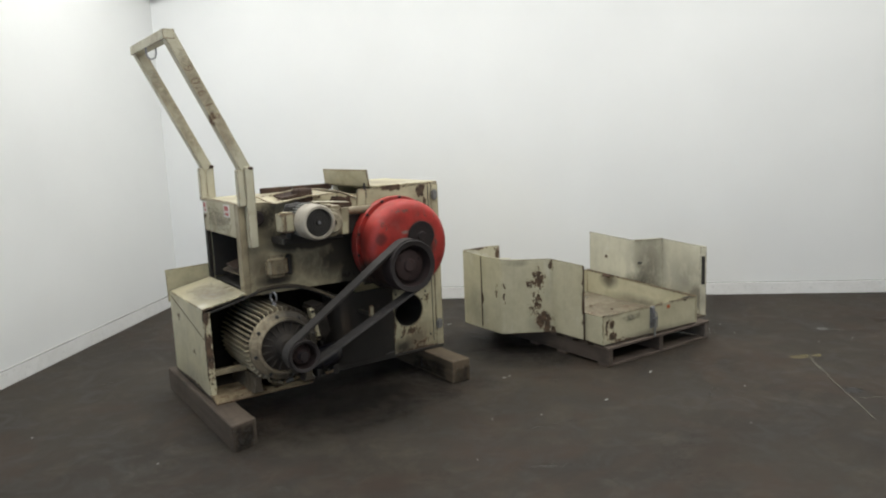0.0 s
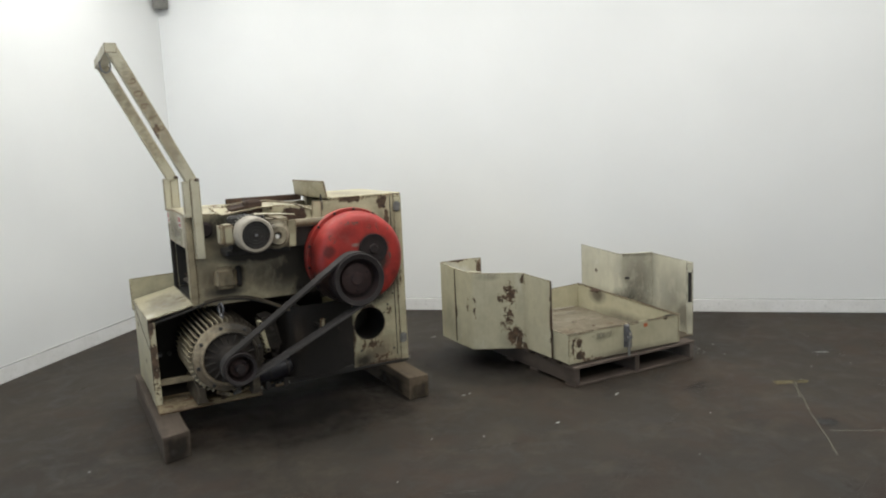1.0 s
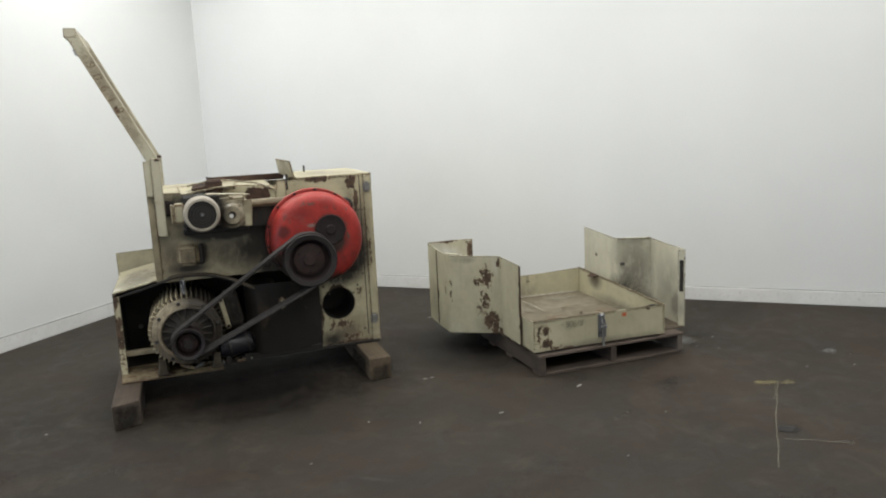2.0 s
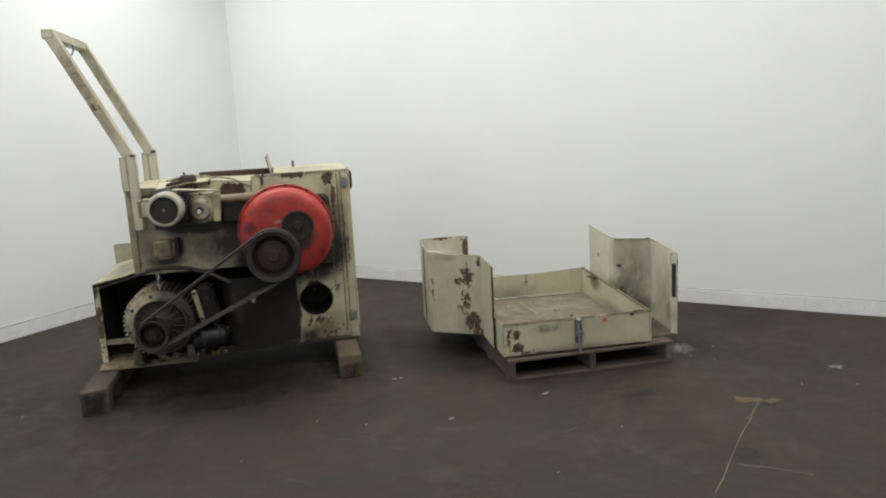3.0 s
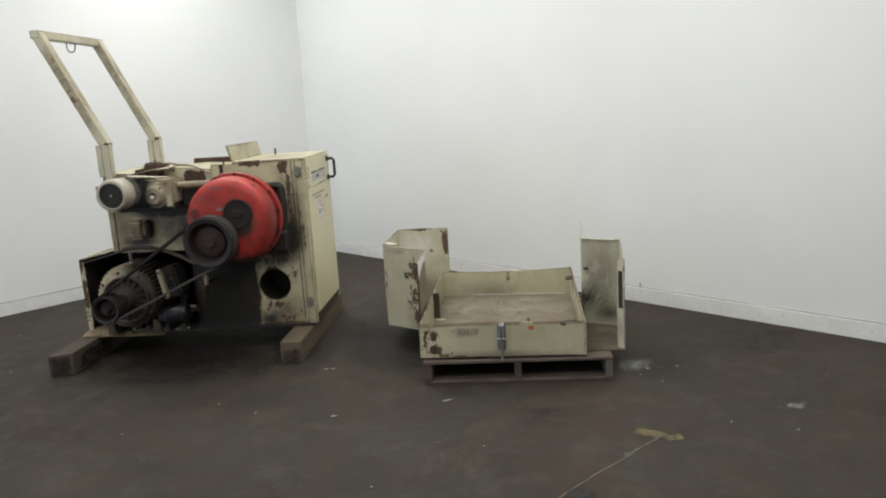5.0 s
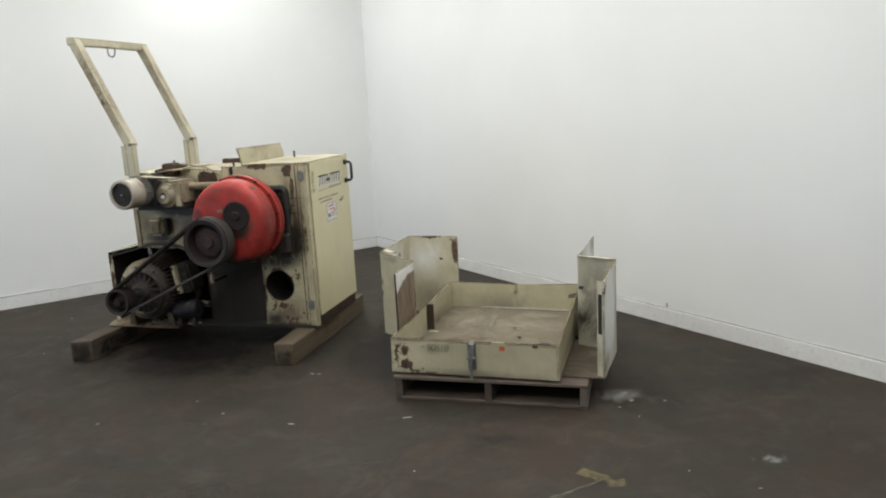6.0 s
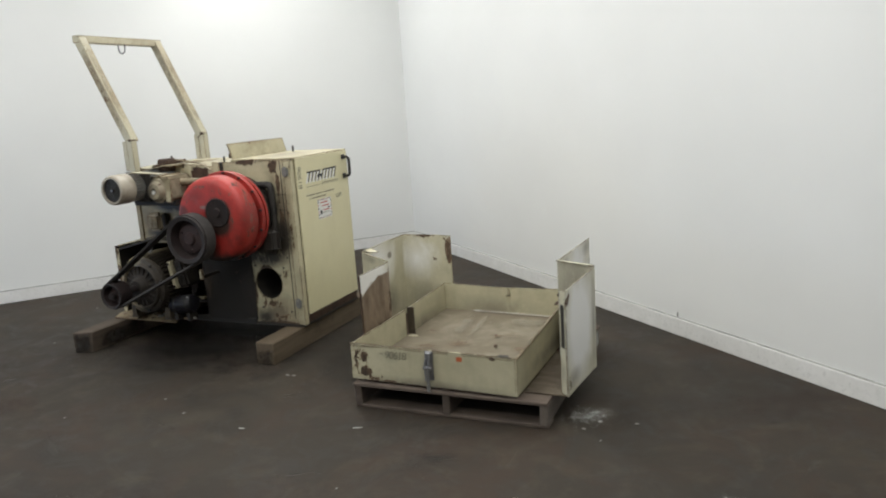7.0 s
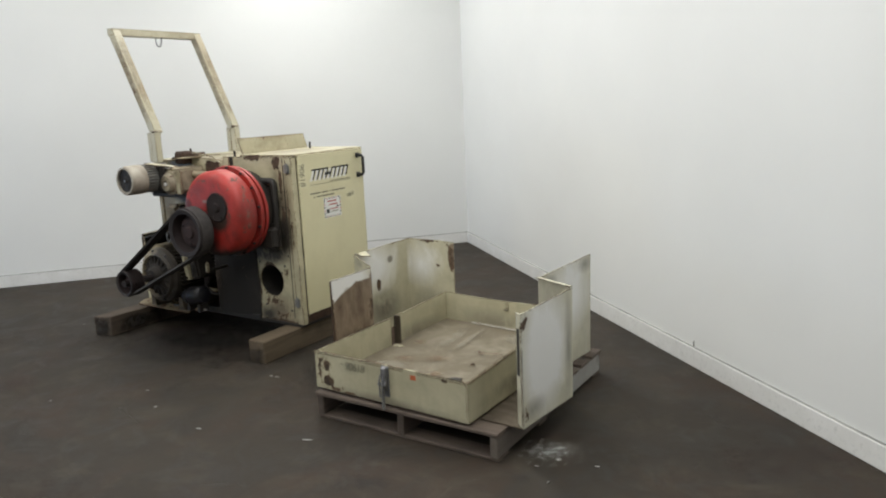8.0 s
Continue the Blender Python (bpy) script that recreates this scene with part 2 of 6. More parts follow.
CREAM = painted("cream_paint", (0.66, 0.615, 0.395), 0.08, 0.12, dirt=(0.36, 0.31, 0.18), gloss=0.40, under=(0.61, 0.565, 0.355), edges=0.25)
CREAM_WORN = painted("worn_cream_paint", (0.52, 0.475, 0.32), 0.76, 0.55, dirt=(0.15, 0.11, 0.065), shift=4, edges=1.0)
CREAM_GREASY = painted("greasy_cream_paint", (0.36, 0.305, 0.195), 0.45, 0.7, dirt=(0.075, 0.055, 0.033), shift=9, edges=0.15)
CREAM_LIP = painted("dirty_lip_paint", (0.37, 0.30, 0.18), 0.80, 0.85, dirt=(0.09, 0.062, 0.036), shift=14, edges=1.0)
CREAM_GUARD = painted("guard_cream_paint", (0.555, 0.52, 0.375), 0.58, 0.36, dirt=(0.21, 0.165, 0.105), shift=2, edges=1.05)
CREAM_WHITE = painted("bleached_cream_paint", (0.78, 0.775, 0.72), 0.16, 0.22, dirt=(0.52, 0.47, 0.37), shift=6, under=(0.70, 0.685, 0.60), edges=0.75)
OUT_A, IN_A, UP_FRONT, RIGHTWARD, LEFTWARD = (-0.56, -0.83, 0), (1, 0, 0), (0, -1, 0), (1, 0, 0), (-1, 0, 0)
GUARD_A = weathered("flaked_guard_paint", (0.56, 0.53, 0.385), (0.475, 0.44, 0.30), shift=2, edges=6.0, grime=0.35, tint=(0.33, 0.255, 0.155), bare=[((0.78, -0.30, 0.27), (0.3, 0.50, 0.415), 2.2, IN_A), ((0.885, 0.463, 0.600), (0.060, 0.08, 0.105), 1.5, UP_FRONT)],
    rust=[((0.716, -0.20, 0.535), (0.070, 0.06, 0.15), 1.2, OUT_A), ((0.662, -0.165, 0.50), (0.060, 0.05, 0.05), 1.3, OUT_A), ((0.695, -0.185, 0.36), (0.085, 0.07, 0.16), 1.1, OUT_A),
          ((0.745, -0.22, 0.235), (0.095, 0.08, 0.10), 1.6, OUT_A), ((0.775, -0.24, 0.165), (0.06, 0.08, 0.05), 2.0, OUT_A), ((0.785, -0.25, 0.64), (0.03, 0.05, 0.06), 1.2),
          ((0.505, -0.06, 0.42), (0.02, 0.03, 0.14), 0.9, OUT_A), ((0.505, 0.19, 0.36), (0.05, 0.03, 0.14), 0.9, LEFTWARD), ((0.50, 0.0, 0.45), (0.05, 0.05, 0.10), 0.7, LEFTWARD),
          ((0.74, -0.24, 0.44), (0.3, 0.10, 0.14), 1.2, IN_A), ((0.78, -0.42, 0.27), (0.3, 0.12, 0.12), 0.9, IN_A), ((0.774, -0.572, 0.40), (0.03, 0.016, 0.26), 1.2),
          ((0.872, 0.463, 0.555), (0.040, 0.05, 0.07), 2.2, UP_FRONT), ((0.862, 0.463, 0.635), (0.045, 0.05, 0.08), 1.0, UP_FRONT), ((0.68, 0.468, 0.690), (0.13, 0.05, 0.022), 1.2),
          ((0.5045, 0.165, 0.443), (0.05, 0.030, 0.050), 1.8, IN_A), ((0.755, 0.466, 0.53), (0.03, 0.05, 0.025), 0.9, UP_FRONT)],
    dirt=[((0.509, 0.20, 0.29), (0.1, 0.20, 0.14), 1.0, IN_A), ((0.512, 0.279, 0.591), (0.05, 0.035, 0.030), 1.6, IN_A), ((0.70, 0.47, 0.25), (0.22, 0.1, 0.16), 0.6, UP_FRONT),
          ((0.60, -0.10, 0.655), (0.12, 0.09, 0.035), 0.9, OUT_A), ((0.52, 0.30, 0.30), (0.1, 0.25, 0.22), 0.5, LEFTWARD), ((0.72, -0.20, 0.20), (0.16, 0.12, 0.12), 0.5, OUT_A)],
    pale=[((0.78, -0.47, 0.63), (0.3, 0.26, 0.20), 1.6, IN_A), ((0.51, 0.12, 0.56), (0.1, 0.30, 0.22), 1.1, IN_A), ((0.62, 0.47, 0.52), (0.20, 0.1, 0.20), 0.8, UP_FRONT)])
# film on the inner front side carries shade with the dirt; outer sides paler
GUARD_B = weathered("pale_and_shaded_guard_paint", (0.62, 0.60, 0.475), (0.55, 0.525, 0.40), shift=6, edges=5.0, grime=0.3, tint=(0.36, 0.30, 0.20), film=(0.26, 0.24, 0.19), chalk=(0.82, 0.82, 0.80),
    rust=[((1.944, -0.675, 0.63), (0.03, 0.04, 0.05), 1.2), ((1.80, 0.18, 0.52), (0.05, 0.03, 0.03), 0.9, LEFTWARD), ((1.945, -0.66, 0.20), (0.05, 0.05, 0.10), 0.9)],
    grease=[((1.80, -0.16, 0.31), (0.16, 0.2, 0.15), 0.75, (-0.4, -0.92, 0)), ((1.93, -0.22, 0.22), (0.16, 0.2, 0.09), 0.55, (-0.4, -0.92, 0))],
    dirt=[((1.88, -0.20, 0.30), (0.2, 0.2, 0.22), 1.0, (-0.4, -0.92, 0)), ((1.876, -0.196, 0.45), (0.25, 0.2, 0.45), 0.95, (-0.4, -0.92, 0)),
          ((1.95, -0.60, 0.27), (0.1, 0.13, 0.15), 1.3, LEFTWARD), ((1.965, -0.48, 0.36), (0.1, 0.35, 0.36), 0.6, LEFTWARD), ((1.948, -0.60, 0.21), (0.1, 0.14, 0.07), 0.65, RIGHTWARD),
          ((1.98, -0.29, 0.42), (0.1, 0.05, 0.32), 0.7, RIGHTWARD), ((1.81, 0.33, 0.66), (0.1, 0.10, 0.06), 0.7, RIGHTWARD), ((1.78, -0.05, 0.64), (0.1, 0.10, 0.05), 0.9, RIGHTWARD)],
    pale=[((1.96, -0.50, 0.45), (0.3, 0.26, 0.36), 1.5, RIGHTWARD), ((1.80, 0.15, 0.52), (0.3, 0.30, 0.30), 1.1, RIGHTWARD)])
TRAY_PAINT = weathered("flaked_tray_paint", (0.525, 0.492, 0.345), (0.45, 0.418, 0.285), shift=21, edges=5.5, grime=0.35, tint=(0.36, 0.285, 0.17),
    rust=[((0.845, -0.748, 0.285), (0.075, 0.05, 0.085), 0.98, UP_FRONT), ((0.865, -0.748, 0.195), (0.11, 0.05, 0.065), 1.05, UP_FRONT), ((0.815, -0.747, 0.25), (0.030, 0.05, 0.13), 1.15, UP_FRONT), ((0.93, -0.75, 0.165), (0.14, 0.05, 0.030), 0.95, UP_FRONT),
          ((1.722, 0.10, 0.36), (0.05, 0.08, 0.03), 1.0), ((1.0, -0.75, 0.158), (0.12, 0.05, 0.012), 1.2), ((1.60, -0.768, 0.335), (0.06, 0.05, 0.015), 1.0), ((0.812, -0.09, 0.26), (0.05, 0.03, 0.12), 1.2)],
    dirt=[((1.722, 0.09, 0.34), (0.06, 0.13, 0.09), 1.3), ((1.20, 0.39, 0.22), (0.5, 0.1, 0.12), 0.7, UP_FRONT), ((1.722, -0.25, 0.21), (0.1, 0.5, 0.07), 0.8), ((1.25, -0.76, 0.155), (0.6, 0.1, 0.045), 0.8, UP_FRONT), ((0.82, 0.1, 0.2), (0.1, 0.4, 0.09), 0.8),
          ((1.02, -0.755, 0.30), (0.12, 0.05, 0.05), 0.4, UP_FRONT)])
# grease beside and below the drum also carries the drum's shadow
PLATE_PAINT = weathered("flaked_front_paint", (0.56, 0.515, 0.35), (0.46, 0.415, 0.265), shift=4, edges=6.0, grime=0.6, tint=(0.30, 0.225, 0.12), film=(0.19, 0.148, 0.098),
    rust=[((-0.335, -0.012, 1.258), (0.15, 0.05, 0.032), 1.5), ((-0.13, -0.012, 1.225), (0.055, 0.05, 0.07), 1.8), ((-0.105, -0.012, 1.09), (0.024, 0.05, 0.18), 1.4), ((-0.10, -0.012, 0.85), (0.028, 0.05, 0.17), 1.6),
          ((-0.388, -0.012, 0.33), (0.034, 0.05, 0.20), 1.7), ((-0.20, -0.012, 0.163), (0.24, 0.05, 0.026), 1.8), ((-0.18, -0.012, 0.21), (0.12, 0.05, 0.04), 1.1), ((-0.03, -0.016, 0.75), (0.03, 0.05, 0.40), 0.75),
          ((-0.25, -0.012, 0.30), (0.14, 0.05, 0.08), 0.75), ((-0.13, -0.012, 0.52), (0.06, 0.05, 0.11), 0.8), ((-0.26, -0.012, 0.545), (0.10, 0.05, 0.03), 1.2)],
    dirt=[((-0.20, -0.012, 0.25), (0.24, 0.1, 0.14), 0.95), ((-0.09, -0.012, 0.90), (0.11, 0.1, 0.42), 1.0), ((-0.25, 0.30, 1.277), (0.30, 0.42, 0.05), 0.6), ((-0.20, -0.012, 0.18), (0.3, 0.1, 0.05), 0.9)],
    grease=[((-0.30, -0.012, 0.66), (0.28, 0.1, 0.14), 1.6), ((-0.15, -0.012, 0.75), (0.14, 0.1, 0.19), 1.5), ((-0.16, -0.012, 0.95), (0.09, 0.1, 0.26), 0.8), ((-0.32, -0.012, 0.20), (0.12, 0.1, 0.09), 0.8), ((-0.52, -0.012, 0.72), (0.20, 0.1, 0.45), 1.8), ((-0.39, -0.012, 0.45), (0.035, 0.1, 0.28), 1.0), ((-0.24, -0.012, 0.90), (0.13, 0.1, 0.24), 1.3)])
BAY_PAINT = weathered("flaked_bay_paint", (0.56, 0.515, 0.355), (0.47, 0.425, 0.275), shift=17, edges=6.0, grime=0.5, tint=(0.33, 0.24, 0.12),
    rust=[((-1.59, -0.03, 0.42), (0.06, 0.045, 0.30), 1.2), ((-1.60, -0.03, 0.63), (0.07, 0.06, 0.07), 1.4), ((-1.37, 0.22, 0.71), (0.05, 0.16, 0.05), 0.9), ((-1.61, -0.03, 0.67), (0.12, 0.05, 0.03), 1.1), ((-1.602, 0.30, 0.175), (0.05, 0.38, 0.025), 1.1),
          ((-1.602, 0.221, 0.372), (0.05, 0.04, 0.03), 1.0), ((-1.602, 0.52, 0.545), (0.05, 0.06, 0.04), 1.1)],
    dirt=[((-1.47, 0.20, 0.70), (0.22, 0.40, 0.06), 0.8, (0, 0, 1)), ((-1.602, 0.30, 0.20), (0.05, 0.40, 0.12), 0.6), ((-1.46, 0.70, 0.68), (0.2, 0.05, 0.10), 0.5)],
    pale=[((-1.49, 0.19, 0.70), (0.06, 0.14, 0.05), 1.0), ((-1.58, 0.05, 0.68), (0.05, 0.08, 0.04), 0.9)], chalk=(0.70, 0.68, 0.58))
BODY_PAINT = weathered("greasy_body_paint", (0.43, 0.385, 0.26), (0.35, 0.305, 0.195), shift=9, edges=3.0, grime=0.85, film=(0.150, 0.113, 0.072),
    rust=[((-0.70, -0.008, 0.74), (0.12, 0.05, 0.05), 0.8), ((-1.32, -0.01, 0.85), (0.04, 0.05, 0.2), 0.8)],
    dirt=[((-1.25, -0.01, 0.85), (0.12, 0.1, 0.17), 0.8), ((-0.93, -0.01, 0.84), (0.32, 0.1, 0.13), 0.6), ((-1.0, -0.01, 1.10), (0.5, 0.1, 0.2), 0.6)],
    grease=[((-1.20, -0.01, 1.15), (0.14, 0.1, 0.12), 1.1), ((-0.94, -0.01, 0.985), (0.34, 0.1, 0.08), 1.5), ((-0.64, -0.01, 0.74), (0.16, 0.1, 0.20), 1.3), ((-0.60, -0.01, 1.00), (0.28, 0.1, 0.36), 1.8), ((-0.78, -0.01, 0.86), (0.26, 0.1, 0.20), 0.75), ((-1.02, -0.01, 1.05), (0.30, 0.1, 0.10), 1.0), ((-1.15, -0.01, 0.775), (0.18, 0.1, 0.05), 0.9), ((-1.065, -0.01, 0.86), (0.04, 0.1, 0.10), 1.0)])
DRUM_RED = weathered("red_drum_paint", (0.47, 0.034, 0.025), (0.36, 0.025, 0.018), shift=12, edges=3.0, gloss=0.50, grime=0.75, flake=28.0, tint=(0.26, 0.05, 0.035), tones=((0.085, 0.026, 0.020), (0.20, 0.10, 0.078)), film=(0.115, 0.014, 0.011), chalk=(0.30, 0.25, 0.21),
    rust=[((-0.157, -0.25, 1.02), (0.084, 0.084, 0.126), 0.72), ((-0.143, -0.27, 0.93), (0.070, 0.084, 0.098), 0.72), ((-0.19, -0.24, 1.085), (0.084, 0.070, 0.070), 0.72), ((-0.147, -0.26, 0.86), (0.070, 0.084, 0.084), 0.72), ((-0.25, -0.25, 1.14), (0.084, 0.084, 0.070), 0.72),
          ((-0.30, -0.336, 1.11), (0.154, 0.042, 0.042), 0.72), ((-0.47, -0.336, 1.14), (0.126, 0.042, 0.042), 0.72), ((-0.24, -0.336, 0.92), (0.042, 0.042, 0.126), 0.72), ((-0.60, -0.336, 1.06), (0.070, 0.042, 0.070), 0.72)],
    dirt=[((-0.42, -0.25, 1.0), (0.30, 0.3, 0.28), 0.55), ((-0.16, -0.25, 0.95), (0.08, 0.2, 0.25), 0.7), ((-0.62, -0.336, 0.985), (0.055, 0.1, 0.055), 1.6), ((-0.50, -0.336, 1.08), (0.20, 0.1, 0.10), 0.5), ((-0.25, -0.336, 0.80), (0.15, 0.1, 0.15), 0.8), ((-0.42, -0.2, 0.70), (0.35, 0.3, 0.14), 1.2), ((-0.68, -0.2, 0.95), (0.08, 0.3, 0.2), 0.8), ((-0.42, -0.19, 1.19), (0.3, 0.03, 0.08), 0.7)],
    pale=[((-0.452, -0.336, 1.010), (0.034, 0.05, 0.016), 1.2)],
    grease=[((-0.58, -0.30, 0.72), (0.24, 0.3, 0.20), 2.2), ((-0.36, -0.336, 0.90), (0.14, 0.1, 0.10), 1.6), ((-0.344, -0.336, 0.976), (0.115, 0.05, 0.115), 2.0), ((-0.40, -0.2, 0.66), (0.3, 0.3, 0.07), 1.6)])
SHEET_BROWN = painted("brown_stained_sheet", (0.14, 0.112, 0.077), 0.5, 0.9, dirt=(0.062, 0.047, 0.032), shift=37)
TRIM_DARK = painted("greasy_trim_paint", (0.15, 0.122, 0.08), 0.45, 0.9, dirt=(0.045, 0.034, 0.022), shift=44)
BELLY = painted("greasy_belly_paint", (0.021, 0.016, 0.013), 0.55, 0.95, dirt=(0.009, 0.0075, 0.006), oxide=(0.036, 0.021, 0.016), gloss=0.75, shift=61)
TRAY_FLOOR = painted("dirty_tray_paint", (0.255, 0.226, 0.165), 0.25, 0.9, dirt=(0.150, 0.124, 0.083), oxide=(0.10, 0.055, 0.026), shift=31)
ARCH_PAINT = painted("arch_cream_paint", (0.56, 0.525, 0.385), 0.62, 0.58, dirt=(0.26, 0.19, 0.115), shift=15, edges=0.95)
RUST = plain("rust", (0.075, 0.042, 0.025), (0.034, 0.021, 0.015), 0.9, 0, 12, 0.5)
# black for oily parts and for sheets that stand in for shade inside
BLACK = plain("grease_and_shade_black", (0.012, 0.011, 0.010), (0.028, 0.024, 0.02), 0.6, 0, 9, 0.4)
SOOT = plain("greasy_steel", (0.011, 0.009, 0.0075), (0.029, 0.023, 0.017), 0.62, 0, 5, 0.4)
RUBBER = plain("rubber", (0.020, 0.018, 0.017), (0.046, 0.041, 0.038), 0.75, 0, 40, 0.2)
PULLEY = plain("pulley_iron", (0.010, 0.0056, 0.0053), (0.025, 0.0125, 0.0115), 0.7, 0.0, 16, 0.45)
PULLEY_RIM = plain("pulley_rim_iron", (0.011, 0.008, 0.008), (0.025, 0.019, 0.018), 0.7, 0.0, 22, 0.35)
WEB = plain("pulley_web_iron", (0.018, 0.0095, 0.009), (0.042, 0.022, 0.020), 0.75, 0.0, 30, 0.4)
HUB = plain("hub_iron", (0.008, 0.0055, 0.0052), (0.020, 0.0115, 0.011), 0.82, 0.0, 20, 0.45)
MOTOR = painted("motor_cream_paint", (0.52, 0.45, 0.31), 0.45, 0.62, dirt=(0.12, 0.085, 0.05), shift=11, oil=("X", -1.27, -1.10))
MOTOR_FRONT = painted("motor_front_paint", (0.53, 0.46, 0.315), 0.5, 0.75, dirt=(0.10, 0.07, 0.042), shift=26, oil=("X", -1.32, -1.14))
MOTOR_DARK = painted("grease_and_gap_paint", (0.07, 0.056, 0.04), 0.5, 0.85, dirt=(0.035, 0.026, 0.018), gloss=0.75, shift=41, oil=("X", -1.43, -1.27))
GEARCASE = painted("gear_case_paint", (0.46, 0.41, 0.295), 0.55, 0.7, dirt=(0.09, 0.068, 0.043), shift=33, edges=0.6, oil=("X", -0.87, -0.99))
COWL = painted("cowl_pale_paint", (0.42, 0.38, 0.31), 0.3, 0.7, dirt=(0.16, 0.13, 0.09), shift=18)
MOTOR_GREY = plain("motor_fin_grey", (0.16, 0.16, 0.15), (0.26, 0.25, 0.22), 0.6, 0, 12, 0.3)
STEEL = plain("dull_steel", (0.14, 0.14, 0.145), (0.30, 0.30, 0.31), 0.5, 0.7, 30, 0.3)
HINGE = plain("hinge_grey", (0.16, 0.16, 0.155), (0.25, 0.245, 0.23), 0.6, 0.2, 40, 0.3)
DARKMETAL = plain("dark_metal", (0.03, 0.03, 0.03), (0.06, 0.055, 0.05), 0.5, 0.3, 25, 0.3)
BLUEBLACK = plain("blue_black_gloss", (0.006, 0.006, 0.009), (0.013, 0.0125, 0.018), 0.34, 0, 12, 0.2)
HANDLE = plain("black_plastic", (0.012, 0.012, 0.012), (0.022, 0.022, 0.022), 0.4, 0, 30, 0.1)
SLEEPER = timber("sleeper_wood", (0.078, 0.057, 0.035), (0.142, 0.106, 0.067), (1, 0.06, 1))
SLEEPER_DARK = timber("dark_sleeper_wood", (0.062, 0.046, 0.034), (0.115, 0.087, 0.063), (1, 0.06, 1))
BOARD = timber("pallet_board_wood", (0.092, 0.069, 0.054), (0.158, 0.123, 0.099), (0.06, 1, 1))
STRINGER = timber("pallet_stringer_wood", (0.066, 0.050, 0.039), (0.11, 0.085, 0.068), (1, 0.06, 1))
STRINGER_PALE = timber("pale_stringer_wood", (0.13, 0.108, 0.088), (0.19, 0.162, 0.138), (1, 0.06, 1))
PAPER = plain("paper", (0.36, 0.36, 0.34), (0.24, 0.24, 0.22), 0.9, 0, 60, 0.2)
INK = plain("marker_ink", (0.17, 0.165, 0.12), (0.32, 0.30, 0.22), 0.7, 0, 60, 0.0)
INK_BROWN = plain("brown_paint_pen", (0.20, 0.145, 0.09), (0.32, 0.25, 0.17), 0.7, 0, 60, 0.0)
INK_BLACK = plain("black_print", (0.014, 0.014, 0.015), (0.03, 0.03, 0.03), 0.5, 0, 60, 0.0)
PRINT_WHITE = plain("white_print", (0.74, 0.74, 0.72), (0.66, 0.66, 0.62), 0.5, 0, 60, 0.0)
PRINT_RED = plain("red_print", (0.50, 0.14, 0.13), (0.44, 0.10, 0.10), 0.5, 0, 60, 0.0)
ORANGE = plain("orange_sticker", (0.50, 0.13, 0.05), (0.42, 0.11, 0.04), 0.6, 0, 60, 0.0)
SPOT_RUST = worn_spot("flaked_rust", ((0.038, 0.023, 0.014), (0.105, 0.062, 0.035)), 17, 0.50, soft=0.03, rim=0.95, grain=(1.25, 1.25, 0.62), rough_edge=2.3, detail=8, crumbs=0.26)
SPOT_RUSTHOLE = worn_spot("rust_hole", ((0.035, 0.019, 0.012), (0.080, 0.045, 0.027)), 9, 0.85, soft=0.03, rim=0.5)
SPOT_GREASE = worn_spot("grease_stain", ((0.012, 0.010, 0.008), (0.035, 0.028, 0.02)), 6, 0.75, 0.6, soft=0.42, most=0.92)
SPOT_DIRT = worn_spot("brown_grime", ((0.13, 0.098, 0.06), (0.22, 0.17, 0.11)), 6, 0.5, 0.8, soft=0.5, most=0.5, rim=0.9, rough_edge=2.0)
SPOT_TAN = worn_spot("tan_stain", ((0.31, 0.23, 0.14), (0.22, 0.155, 0.09)), 9, 0.58, 0.8, soft=0.4, most=0.45, rim=0.35, grain=None, rough_edge=2.2)
SPOT_SPECK = worn_spot("dark_specks", ((0.035, 0.025, 0.016), (0.09, 0.06, 0.036)), 46, 0.17, soft=0.06, most=0.9, rim=0.4, grain=None, rough_edge=2.2)
SPOT_WHITE = worn_spot("white_powder", ((0.55, 0.56, 0.53), (0.32, 0.32, 0.30)), 26, 0.48, soft=0.5, most=0.85, rim=1.0, grain=None, rough_edge=3.0)
SPOT_HAZE = worn_spot("bleached_haze", ((0.72, 0.72, 0.68), (0.62, 0.61, 0.56)), 2.5, 1.5, 0.6, soft=0.4, most=0.50, rim=0.05, rough_edge=1.6, detail=4, crumbs=0.08)
SPOT_BROWN = worn_spot("brown_belly_tone", ((0.085, 0.062, 0.045), (0.15, 0.115, 0.085)), 5, 0.7, 0.8, soft=0.5, most=0.75, rim=0.7, rough_edge=2.0)
SPOT_TAR = worn_spot("tar_stain", ((0.009, 0.008, 0.007), (0.016, 0.013, 0.011)), 14, 0.8, 0.55, soft=0.2, most=0.9, rim=0.55, grain=None, rough_edge=2.0)
SPOT_LITTER = worn_spot("paint_litter", ((0.52, 0.49, 0.40), (0.32, 0.26, 0.17)), 22, 0.42, soft=0.06, most=0.9, rim=0.5, grain=(1.6, 0.6, 1), rough_edge=2.4)
SPOT_YELLOW = worn_spot("yellow_paint_spill", ((0.36, 0.29, 0.10), (0.20, 0.17, 0.10)), 24, 0.40, soft=0.2, most=0.62, grain=None)
SPOT_OIL = worn_spot("stain_and_shade", ((0.011, 0.009, 0.007), (0.018, 0.015, 0.012)), 5, 0.5, 0.5, soft=0.4, most=0.65, rim=0.9, grain=None, rough_edge=2.0)
# darkens the floor; below the guard it stands in for the guard's shadow
SPOT_DIM = worn_spot("dimmed_floor", ((0.007, 0.006, 0.005), (0.011, 0.009, 0.0075)), 4, 1.2, 0.55, soft=0.6, most=0.66, rim=0.9, grain=None)
